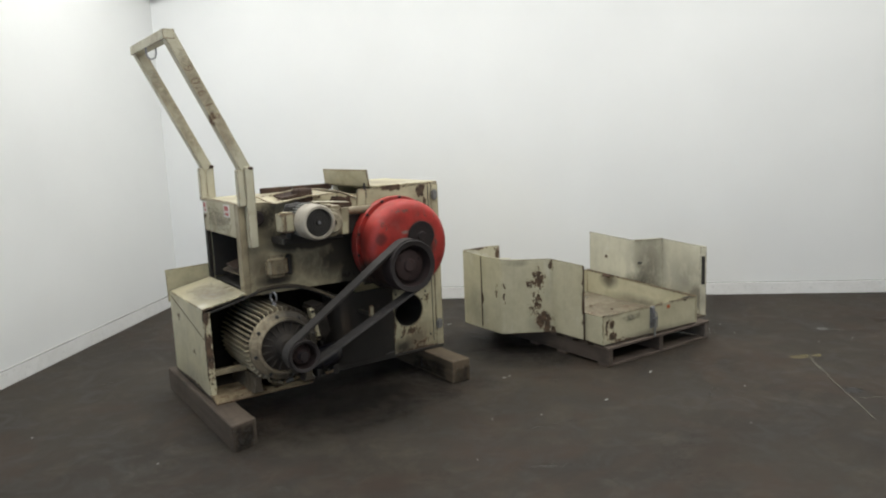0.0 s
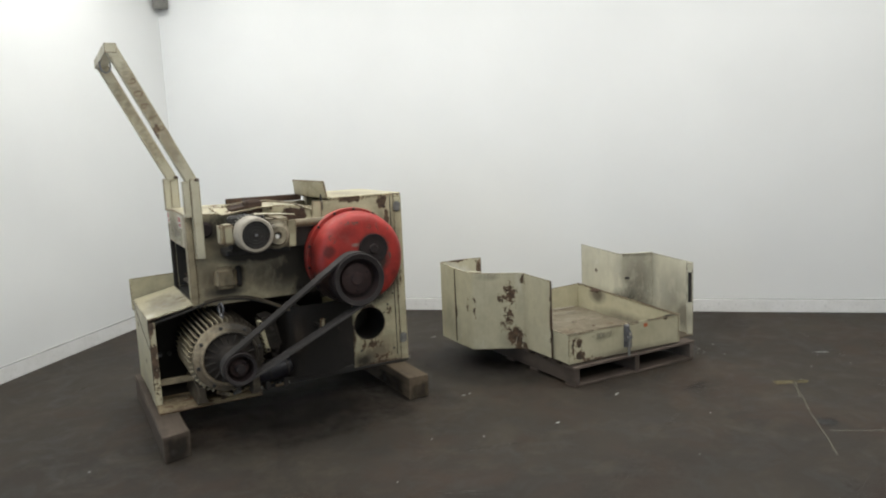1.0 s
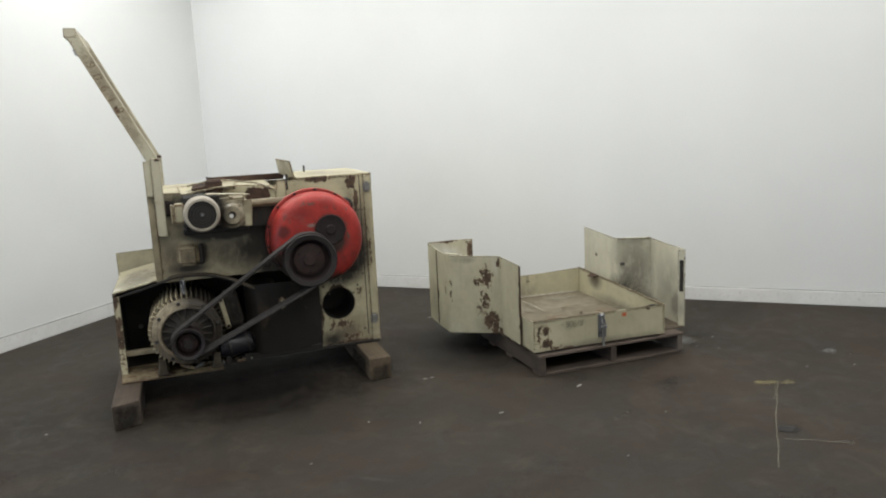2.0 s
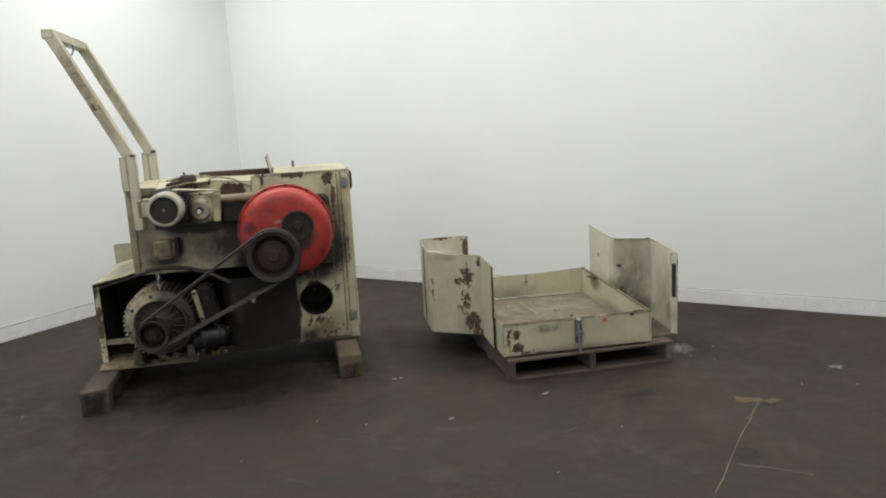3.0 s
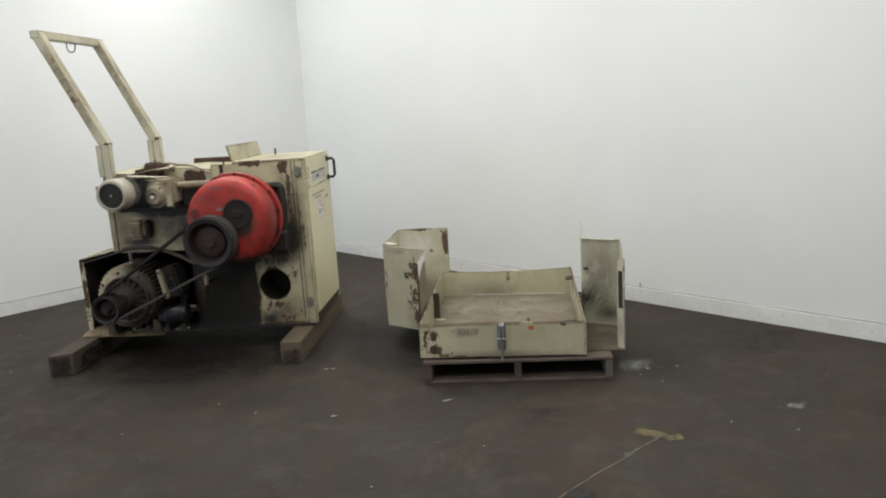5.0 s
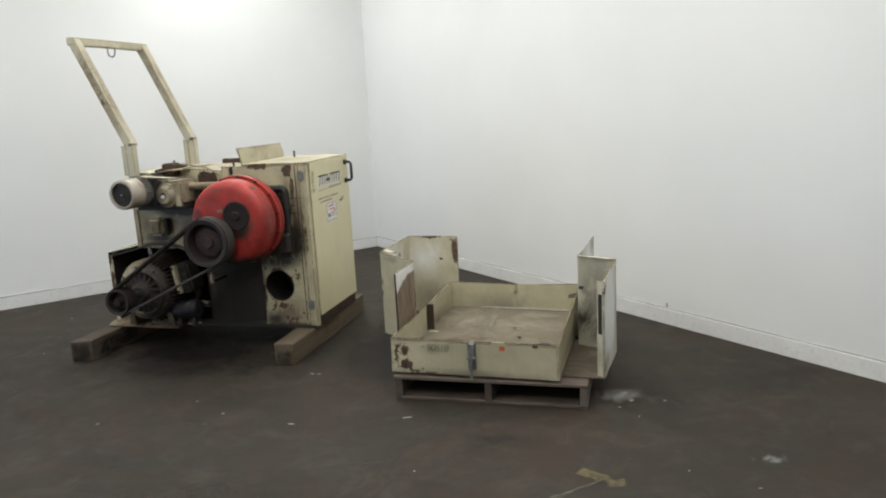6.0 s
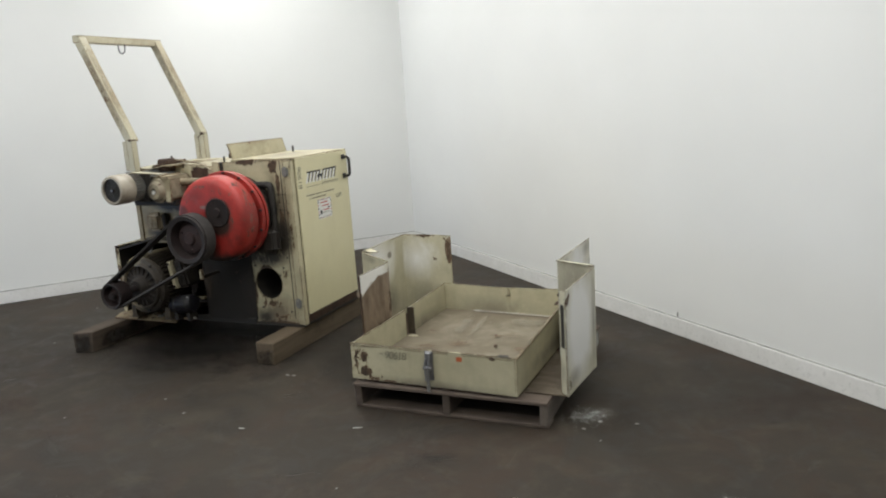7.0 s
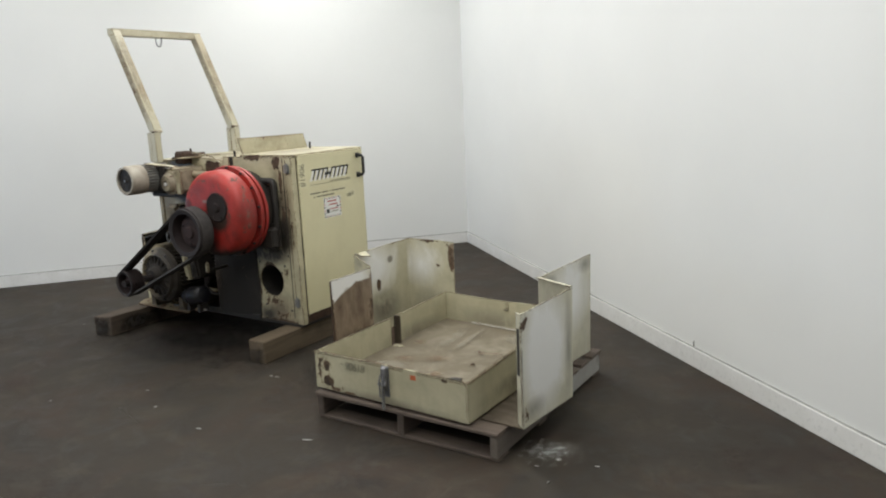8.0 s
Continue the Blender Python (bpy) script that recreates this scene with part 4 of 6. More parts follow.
    for y0, y1, z in ((0.13, 0.225, 1.006), (0.24, 0.30, 1.006), (0.315, 0.325, 1.006), (0.34, 0.47, 1.006), (0.16, 0.17, 0.982), (0.19, 0.36, 0.982)):
        stripe(y0, y1, z, z + 0.009, 0, INK)
    lab = part("warning_label", box(0.0122, 0.0132, 0.25, 0.42, 0.832, 0.968, 0), PRINT_WHITE, side, "white warning label with a red dashed rim")
    def mark(y0, y1, z0, z1, material):
        return part("label_print", box(0.0133, 0.0139, y0, y1, z0, z1, 0), material, side)
    for k in range(7):
        for z in (0.835, 0.957):
            mark(0.255 + k * 0.0235, 0.265 + k * 0.0235, z, z + 0.008, PRINT_RED if k % 2 else INK_BLACK)
    for k in range(5):
        for y in (0.252, 0.41):
            mark(y, y + 0.008, 0.855 + k * 0.021, 0.866 + k * 0.021, PRINT_RED if k % 2 else INK_BLACK)
    for y0, y1, z0, z1, mt in ((0.285, 0.375, 0.937, 0.946, PRINT_RED), (0.30, 0.385, 0.914, 0.922, PRINT_RED), (0.275, 0.30, 0.862, 0.89, INK_BLACK), (0.31, 0.39, 0.885, 0.892, PRINT_RED), (0.31, 0.39, 0.868, 0.874, INK), (0.375, 0.395, 0.895, 0.905, INK_BLACK)):
        mark(y0, y1, z0, z1, mt)
    lettering("stock_number", "90618", 0.062, on_side(0.048, 1.215, 0.0128, -90), INK, side, 0.1, 0.95)
    lettering("stock_number", "90618", 0.036, on_side(0.49, 0.945, 0.0128, 8), INK, side, 0.1, 0.8)

    # upper body
    up = part("upper_body", box(-1.335, -0.58, -0.008, 0.004, 0.70, 1.228, 0.002), BODY_PAINT, top, "grease smeared cream upper body")
    part("back_sheet", box(-1.335, -0.43, 0.655, 0.675, 0.21, 1.228, 0.003), CREAM_WORN, up)
    part("top_sheet", plate([(-1.34, -0.012, 1.234), (-0.62, -0.012, 1.222), (-0.60, 0.67, 1.235), (-1.34, 0.67, 1.240)], 0.008, dent=0.006, n=8), CREAM_WORN, up, "dented dirty top sheet")
    part("top_rim", box(-0.98, -0.47, 0.60, 0.64, 1.235, 1.276, 0.004), RUST, up, "rusty brown rim along the top")
    part("left_sheet", box(-1.345, -1.333, 0.03, 0.69, 1.035, 1.238, 0.003), CREAM_WORN, up, "cream panel with two red labels")
    part("left_post", box(-1.352, -1.312, -0.018, 0.055, 0.70, 1.236, 0.004), CREAM_GREASY, up, "grimy corner post")
    part("rear_post", box(-1.345, -1.32, 0.65, 0.69, 0.70, 1.236, 0.003), SOOT, up)
    for y0, y1 in ((0.61, 0.68), (0.16, 0.26)):
        p = part("red_label", box(-1.3465, -1.345, y0, y1, 1.148, 1.222, 0), PRINT_WHITE, up, "white label with red print")
        part("label_print", box(-1.3475, -1.3466, y0 + 0.012, y1 - 0.012, 1.185, 1.214, 0), PRINT_RED, p)
        part("label_print", box(-1.3475, -1.3466, y0 + 0.012, y1 - 0.03, 1.158, 1.175, 0), PRINT_RED, p)
    # black sheets put in to keep the open inside as dark as shade
    part("inner_shade_sheet", box(-1.318, -0.60, 0.632, 0.648, 0.735, 1.22, 0.002), BLACK, up)
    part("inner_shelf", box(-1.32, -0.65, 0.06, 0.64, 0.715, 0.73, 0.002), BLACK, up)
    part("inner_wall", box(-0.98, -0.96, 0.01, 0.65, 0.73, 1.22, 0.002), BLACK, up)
    part("inner_ledge", plate([(-1.31, 0.12, 0.80), (-1.10, 0.12, 0.86), (-1.10, 0.55, 0.87), (-1.31, 0.5, 0.79)], 0.01, dent=0.012, n=4), SHEET_BROWN, up)
    part("inner_drum", lathe([(0.0, 0), (0.11, 0), (0.12, 0.02), (0.12, 0.2), (0, 0.2)], (-1.20, 0.3, 0.93), "x", 24), PULLEY, up, "dark rotor inside the opening")
    part("inner_scrap", plate([(-1.31, 0.16, 0.835), (-1.22, 0.14, 0.84), (-1.20, 0.45, 0.86), (-1.31, 0.42, 0.835)], 0.006, dent=0.02, n=4), RUST, up)

    part("round_cover", lathe([(0, -0.026), (0.034, -0.026), (0.040, -0.020), (0.046, -0.008), (0, -0.008)], (-1.245, 0, 1.145), "y", 28), HUB, up, "dark round bearing cover")
    coat("dirt_patch", (-1.02, 0.33, 1.2465), (0.32, 0, 0), (0, 0.34, 0), SPOT_DIRT, up, "", 0.002)
    coat("dirt_patch", (-1.3455, 0.36, 1.12), (0, -0.33, 0), (0, 0, 0.10), SPOT_DIRT, up, "", 0.001)
    coat("speckle", (-1.3455, 0.36, 1.12), (0, -0.33, 0), (0, 0, 0.11), SPOT_SPECK, up, "", 0.0013)
    # raised access plate and the bent trim along the arch
    cover = part("access_cover", box(-1.225, -1.095, -0.072, -0.008, 0.795, 0.925, 0.024, segments=3), CREAM_GREASY, up, "square inspection cover, greasy")
    # black strip drawn for the shadow on the cover's right
    part("cover_shadow_gap", box(-1.094, -1.066, -0.050, -0.008, 0.80, 0.92, 0.008), BLACK, cover, "black strip for the shadow beside the cover")
    coat("grime_patch", (-1.16, -0.0725, 0.85), (0.06, 0, 0), (0, 0, 0.065), SPOT_DIRT, up, "", 0.001)
    curve = [(-1.597, 0.655), (-1.36, 0.712), (-1.225, 0.750), (-1.045, 0.738), (-0.885, 0.672), (-0.79, 0.612), (-0.62, 0.56)]
    hood = [(x, z - 0.014) for x, z in rounded(curve, 0.08)]
    part("arch_trim", prism(ribbon([(x, z + 0.010) for x, z in hood[6:]], 0.016), -0.034, -0.018, "y", 0.001), TRIM_DARK, up, "greasy trim over the motor bay")

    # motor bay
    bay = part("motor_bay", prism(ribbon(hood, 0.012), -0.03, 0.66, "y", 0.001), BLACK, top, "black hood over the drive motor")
    part("bay_top", plate([(-1.60, -0.035, 0.667), (-1.345, -0.02, 0.728), (-1.345, 0.67, 0.728), (-1.60, 0.69, 0.667)], 0.008, dent=0.004, n=6), BAY_PAINT, bay, "cream top sheet littered with flaked paint")
    part("bay_side", box(-1.602, -1.588, -0.03, 0.69, 0.168, 0.668, 0.003), BAY_PAINT, bay, "cream side sheet with scratches")
    part("side_flange", box(-1.60, -1.565, -0.036, -0.028, 0.168, 0.655, 0.002), BAY_PAINT, bay, "rust edged front flange")
    # black sheets put in for the shade inside the bay
    part("bay_shade_sheet", box(-1.587, -1.580, -0.015, 0.50, 0.170, 0.640, 0.001), BLACK, bay)
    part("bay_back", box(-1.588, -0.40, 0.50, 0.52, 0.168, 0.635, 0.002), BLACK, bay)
    part("back_flap", plate([(-1.612, 0.695, 0.60), (-1.33, 0.695, 0.68), (-1.33, 0.70, 0.815), (-1.615, 0.70, 0.805)], 0.007, bevel=0.001), BAY_PAINT, bay, "upright cream flap behind the bay")
    coat("flaked_paint", (-1.472, 0.30, 0.6985), (0.12, 0, 0.0287), (0.0, 0.32, 0.0), SPOT_LITTER, bay, "", 0.008)
    part("crease", beam((-1.603, 0.655, 0.645), (-1.603, 0.0, 0.50), 0.004, 0.003, 0.001), RUST, bay, "dark diagonal scratch")
    part("slide_rail", box(-1.585, -1.37, -0.01, 0.03, 0.275, 0.305, 0.003), CREAM_GREASY, bay, "dirty cream motor slide rail")
    for x in (-1.50, -1.44):
        part("bolt", bolt((x, 0.50, 0.33), "y", 0.016, 0.02), STEEL, bay, "bright bolt")
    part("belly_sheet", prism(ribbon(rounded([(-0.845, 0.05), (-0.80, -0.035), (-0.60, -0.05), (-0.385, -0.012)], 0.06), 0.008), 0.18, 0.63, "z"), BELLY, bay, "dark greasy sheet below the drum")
    # lighter brown area on the left of the belly sheet
    coat("brown_patch", (-0.745, -0.0445, 0.42), (0.055, -0.0035, 0), (0, 0, 0.17), SPOT_BROWN, bay, "", 0.006)
    part("bay_bar", box(-0.99, -0.83, -0.02, 0.01, 0.300, 0.316, 0.003), CREAM_WORN, bay)

    # drive motor
    cx, cz = -1.207, 0.428
    # dark body colour holds the dirt and the shade between the cream fins
    mot = part("drive_motor", lathe([(0, -0.17), (0.188, -0.17), (0.192, -0.16), (0.192, 0.30), (0.16, 0.36), (0, 0.36)], (cx, 0, cz), "y", 48), MOTOR_DARK, top, "cream finned electric drive motor, dirty")
    for k in range(46):
        a = 2 * math.pi * k / 46
        if abs(math.sin(a)) > 0.93 and math.sin(a) < 0:
            continue
        part("cooling_fin", box(0.186, 0.219, -0.165, 0.28, -0.0035, 0.0035, 0.0012, m=Matrix.Translation((cx, 0, cz)) @ Matrix.Rotation(-a, 4, "Y")), MOTOR, mot)
    bell = lathe([(0.142, -0.205), (0.150, -0.226), (0.160, -0.224), (0.168, -0.204), (0.195, -0.194), (0.200, -0.165), (0.142, -0.165), (0.142, -0.205)], (cx, 0, cz), "y", 48)
    part("bearing_shield", lathe([(0, -0.262), (0.05, -0.262), (0.062, -0.25), (0.07, -0.225), (0.11, -0.206), (0.142, -0.204), (0.142, -0.166), (0, -0.166)], (cx, 0, cz), "y", 48), MOTOR_DARK, mot, "greasy dark bearing shield")
    for k in range(18):
        a = 2 * math.pi * (k + 0.5) / 18
        part("bell_rib", box(0.07, 0.143, -0.220, -0.19, -0.005, 0.005, 0.003, m=Matrix.Translation((cx, 0, cz)) @ Matrix.Rotation(-a, 4, "Y")), MOTOR_DARK, mot)
    part("end_bell", bell, MOTOR_FRONT, mot, "ribbed end bell")
    for k in range(8):
        a = 2 * math.pi * k / 8 + 0.2
        part("bolt", bolt((cx + 0.178 * math.cos(a), -0.196, cz + 0.178 * math.sin(a)), "y", 0.011, 0.014), DARKMETAL, mot)
    part("motor_shaft", lathe([(0, -0.48), (0.024, -0.48), (0.024, -0.25), (0, -0.25)], (cx, 0, cz), "y", 20), HUB, mot)
    eye = [(cx + 0.0087 * math.cos(2 * math.pi * k / 20), -0.078 - 0.0245 * math.cos(2 * math.pi * k / 20), 0.690 + 0.030 * math.sin(2 * math.pi * k / 20)) for k in range(20)]
    eyeb = tube(eye, 0.0065, 8, closed=True)
    lathe([(0, 0), (0.016, 0), (0.014, 0.02), (0.008, 0.03), (0, 0.03)], (cx, -0.078, 0.634), "z", 14, eyeb)
    part("eye_bolt", eyeb, STEEL, mot, "steel lifting eye")
    for x0, x1 in ((-1.40, -1.33), (-1.09, -1.02)):
        part("motor_foot", prism([(x0, 0.176), (x1, 0.176), (x1 - 0.012, 0.20), ((x0 + x1) / 2 + 0.02, 0.27), ((x0 + x1) / 2 - 0.02, 0.27), (x0 + 0.012, 0.20)], -0.16, 0.22, "y", 0.004), TRIM_DARK, mot)
    tilt = Matrix.Translation((-0.925, 0, 0.515)) @ Matrix.Rotation(radians(-11), 4, "Y")
    tbox = part("terminal_box", box(-0.058, 0.036, -0.115, 0.04, -0.108, 0.100, 0.016, segments=2, m=tilt), MOTOR_DARK, mot, "greasy cream terminal box on the motor")
    part("terminal_lid", box(-0.078, -0.048, -0.142, -0.095, -0.104, 0.096, 0.006, m=tilt), CREAM_WORN, tbox, "cream lid of the box")
    for z in (-0.085, 0.08):
        part("bolt", lathe([(0, 0), (0.009, 0), (0.009, -0.010), (0, -0.010)], tilt @ Vector((-0.062, -0.142, z)), "y", 10), HUB, tbox)
    part("cable_gland", lathe([(0, 0.0), (0.024, 0.0), (0.024, -0.03), (0.017, -0.032), (0.017, -0.055), (0, -0.055)], tilt @ Vector((0.01, -0.03, -0.105)), "z", 16), HUB, tbox)
    part("supply_cable", tube([(-0.915, -0.03, 0.37), (-0.90, -0.035, 0.32), (-0.86, -0.02, 0.29), (-0.80, 0.03, 0.27)], 0.012, 8), RUBBER, mot, "black supply cable")
    coat("grime_patch", tilt @ Vector((-0.006, -0.1155, 0.0)), tilt.to_3x3() @ Vector((0.040, 0, 0)), tilt.to_3x3() @ Vector((0, 0, 0.10)), SPOT_GREASE, mot, "", 0.0015)
    # cylinder for an unidentified glossy shape; its bands and cradles are made up
    roll = lathe([(0, 0), (0.04, 0), (0.052, 0.010), (0.056, 0.03), (0.064, 0.06), (0.064, 0.18), (0.054, 0.20), (0.03, 0.208), (0, 0.208)], (0, 0, 0), "x", 32)
    lean = Matrix.Translation((-1.035, -0.115, 0.272)) @ Matrix.Rotation(radians(-9), 4, "Y")
    roll.transform(lean)
    cyl = part("dark_cylinder", roll, BLUEBLACK, bay, "glossy blue-black cylinder")
    for x in (0.055, 0.165):
        band = lathe([(0.0645, 0), (0.067, 0.003), (0.067, 0.012), (0.0645, 0.015), (0.0645, 0)], (x, 0, 0), "x", 32)
        band.transform(lean)
        part("band", band, BLACK, cyl)
    for x in (-1.0, -0.89):
        part("cradle", box(x, x + 0.03, -0.15, -0.07, 0.176, 0.232, 0.004), SOOT, bay)
    # lug beside the belts, with a stem added to hold it
    lug = part("belt_lug", box(-0.665, -0.632, -0.225, -0.205, 0.50, 0.575, 0.008, segments=2), CREAM_WORN, bay, "bent cream lug beside the belts")
    part("lug_stem", box(-0.660, -0.640, -0.215, -0.04, 0.505, 0.525, 0.003), SOOT, lug)
    random.seed(4)
    for k in range(30):
        x, y = random.uniform(-1.27, -0.86), random.uniform(-0.125, -0.03)
        r = random.uniform(0.009, 0.02)
        part("loose_chip", box(-r, r, -r, r, -r * 0.5, r * 0.5, r * 0.25, m=pose(x, y, 0.182 + r * 0.4, random.uniform(-25, 25), random.uniform(-25, 25), random.uniform(0, 90))), random.choice((CREAM_GREASY, CREAM_LIP, MOTOR_GREY, SOOT, SOOT)), bay)

    # pulleys and belts
    def pulley(name, c, r, hubr, label):
        x, z = c
        prof = [(0, -0.412), (r * 0.74, -0.412), (r * 0.77, -0.418), (r * 0.80, -0.474), (r * 0.97, -0.478)]
        for k in range(5):
            y = -0.470 + 0.018 * k
            prof += [(r, y), (r, y + 0.003), (r - 0.012, y + 0.007), (r - 0.012, y + 0.011), (r, y + 0.015)]
        prof += [(r, -0.378), (0, -0.378)]
        p = part(name, lathe(prof, (x, 0, z), "y", 56), PULLEY, top, label)
        part("rim", lathe([(r * 0.80, -0.476), (r * 0.975, -0.482), (r * 1.0, -0.476), (r * 0.99, -0.466), (r * 0.82, -0.466), (r * 0.80, -0.476)], (x, 0, z), "y", 56), PULLEY_RIM, p)
        part("web", lathe([(0, -0.438), (r * 0.54, -0.438), (r * 0.60, -0.432), (r * 0.61, -0.411), (0, -0.411)], (x, 0, z), "y", 40), WEB, p, "rusty red web of the pulley")
        part("hub_cap", lathe([(0, -0.450), (hubr * 0.62, -0.450), (hubr * 0.75, -0.444), (hubr * 0.8, -0.437), (0, -0.437)], (x, 0, z), "y", 24), WEB, p)
        for k in range(3):
            a = 2 * math.pi * k / 3 + 0.5
            part("bolt", bolt((x + r * 0.46 * math.cos(a), -0.438, z + r * 0.46 * math.sin(a)), "y", 0.007, 0.006), HUB, p)
        return p
    big, small = (-0.498, 0.827), (cx, cz)
    R, r = 0.153, 0.088
    pulley("drum_pulley", big, R, 0.052, "dark iron grooved pulley on the drum shaft")
    pulley("motor_pulley", small, r, 0.04, "dark iron grooved pulley on the motor shaft")
    part("pulley_shaft", lathe([(0, -0.39), (0.04, -0.39), (0.045, -0.33), (0.085, -0.325), (0.085, -0.30), (0, -0.30)], (big[0], 0, big[1]), "y", 28), HUB, top, "black shaft end")
    d = math.hypot(big[0] - small[0], big[1] - small[1])
    base = math.atan2(big[1] - small[1], big[0] - small[0])
    off = math.acos((R - r) / d)
    loop = []
    for k in range(25):
        a = base + off - (2 * off) * k / 24
        loop.append((big[0] + R * math.cos(a), big[1] + R * math.sin(a)))
    low = math.pi - off
    for k in range(17):
        a = base - off - 2 * low * k / 16
        loop.append((small[0] + r * math.cos(a), small[1] + r * math.sin(a)))
    for k in range(4):
        y = -0.468 + 0.0203 * k
        b = bmesh.new()
        n = len(loop)
        rings = []
        for i in range(n):
            p0, p1, p2 = (Vector(loop[j % n]) for j in (i - 1, i, i + 1))
            t2 = (p2 - p0).normalized()
            nor = Vector((-t2.y, t2.x))
            rings.append([b.verts.new((p1.x + nor.x * o, y + s, p1.y + nor.y * o)) for o, s in ((0.006, 0.0), (0.006, 0.0196), (-0.007, 0.0155), (-0.007, 0.004))])
        for i in range(n):
            p, q = rings[i], rings[(i + 1) % n]
            for j in range(4):
                b.faces.new((p[j], p[(j + 1) % 4], q[(j + 1) % 4], q[j]))
        part("drive_belt", b, RUBBER, top, "dusty black rubber V-belt")

    # red drum
    dc = (-0.415, 0, 0.925)
    drum = part("drum", lathe([(0, -0.335), (0.205, -0.335), (0.228, -0.333), (0.246, -0.327), (0.260, -0.316), (0.270, -0.300), (0.2745, -0.280), (0.276, -0.205), (0.258, -0.198), (0.258, -0.180), (0.25, -0.178), (0, -0.178)], dc, "y", 72), DRUM_RED, top, "dented red painted gear drum, greasy below")
    part("drum_flange", lathe([(0.24, -0.179), (0.290, -0.177), (0.294, -0.170), (0.294, -0.156), (0.258, -0.152), (0.24, -0.152), (0.24, -0.179)], dc, "y", 72), DRUM_RED, drum)
    part("drum_flange", lathe([(0.24, -0.151), (0.258, -0.150), (0.260, -0.134), (0.286, -0.131), (0.288, -0.112), (0.262, -0.108), (0.24, -0.108), (0.24, -0.151)], dc, "y", 72), DRUM_RED, drum)
    part("drum_collar", lathe([(0.20, -0.12), (0.262, -0.118), (0.25, -0.014), (0.20, -0.013), (0.20, -0.12)], dc, "y", 48), SOOT, drum)
    for k in range(14):
        a = 2 * math.pi * k / 14 + 0.15
        part("bolt", bolt((dc[0] + 0.286 * math.cos(a), -0.181, dc[2] + 0.286 * math.sin(a)), "y", 0.0085, 0.014), HUB, drum, "dark flange bolt")
    hub = part("hub", lathe([(0, -0.352), (0.024, -0.352), (0.030, -0.342), (0.080, -0.3415), (0.086, -0.3445), (0.090, -0.342), (0.092, -0.333), (0, -0.333)], (-0.344, 0, 0.976), "y", 40), HUB, drum, "black round hub cap")
    for k in range(6):
        a = 2 * math.pi * k / 6
        part("bolt", bolt((-0.344 + 0.074 * math.cos(a), -0.3415, 0.976 + 0.071 * math.sin(a)), "y", 0.006, 0.005), HUB, hub)

    # small gear motor
    gx, gz = -1.065, 1.139
    sm = part("gear_motor", lathe([(0, -0.27), (0.080, -0.27), (0.080, -0.215), (0.095, -0.21), (0.095, -0.16), (0, -0.16)], (gx, 0, gz), "y", 36), DARKMETAL, top, "small pale gear motor with a round fan cowl")
    part("fan_cowl", lathe([(0.076, -0.470), (0.088, -0.470), (0.094, -0.464), (0.097, -0.45), (0.098, -0.352), (0.090, -0.348), (0.076, -0.45), (0.076, -0.470)], (gx, 0, gz), "y", 40), COWL, sm, "dirty white fan cowl")
    part("fan_grille", lathe([(0, -0.466), (0.012, -0.466), (0.014, -0.458), (0.078, -0.455), (0.078, -0.45), (0, -0.45)], (gx, 0, gz), "y", 32), BLACK, sm, "black fan grille")
    for rr in (0.03, 0.046, 0.062):
        part("grille_ring", tube([(gx + rr * math.cos(2 * math.pi * k / 28), -0.459, gz + rr * math.sin(2 * math.pi * k / 28)) for k in range(28)], 0.0018, 6, closed=True), DARKMETAL, sm)
    part("grille_boss", lathe([(0, -0.47), (0.008, -0.47), (0.009, -0.46), (0, -0.46)], (gx, 0, gz), "y", 14), STEEL, sm)
    part("finned_body", lathe([(0, -0.352), (0.083, -0.352), (0.083, -0.262), (0, -0.262)], (gx, 0, gz), "y", 36), MOTOR_GREY, sm, "grey finned motor body")
    for k in range(30):
        part("cooling_fin", box(0.080, 0.095, -0.35, -0.265, -0.003, 0.003, 0.001, m=Matrix.Translation((gx, 0, gz)) @ Matrix.Rotation(2 * math.pi * k / 30, 4, "Y")), MOTOR_GREY, sm)
    part("small_box", box(-1.215, -1.150, -0.35, -0.245, 1.085, 1.195, 0.010, segments=2), CREAM_WORN, sm, "cream junction box")
    part("box_lid", box(-1.226, -1.215, -0.345, -0.25, 1.09, 1.19, 0.004), CREAM_WORN, sm)
    part("mount_plate", box(-1.165, -0.955, -0.264, -0.215, 1.035, 1.235, 0.016), BLACK, sm, "black mounting flange")
    part("mount_foot", box(-1.17, -0.80, -0.20, -0.01, 1.00, 1.035, 0.006), BLACK, sm)
    part("gear_case", box(-0.985, -0.795, -0.248, -0.012, 1.03, 1.198, 0.022, segments=2), GEARCASE, sm, "greasy cream gear case")
    part("case_rib", box(-0.90, -0.88, -0.235, -0.03, 1.196, 1.206, 0.003), GEARCASE, sm)
    part("output_flange", lathe([(0.02, -0.285), (0.05, -0.285), (0.062, -0.272), (0.066, -0.255), (0.08, -0.25), (0.082, -0.238), (0.02, -0.238), (0.02, -0.285)], (-0.895, 0, 1.105), "y", 36), GEARCASE, sm)
    part("output_bore", lathe([(0, -0.275), (0.03, -0.275), (0.03, -0.25), (0, -0.25)], (-0.895, 0, 1.105), "y", 20), BLACK, sm)
    part("bore_cap", lathe([(0, -0.284), (0.012, -0.284), (0.013, -0.274), (0, -0.274)], (-0.901, 0, 1.099), "y", 16), PRINT_WHITE, sm, "bright white bore plug")
    part("case_plate", plate([(-0.83, -0.245, 1.03), (-0.785, -0.245, 1.03), (-0.775, -0.245, 1.185), (-0.83, -0.245, 1.185)], 0.012, bevel=0.002), CREAM_WORN, sm)
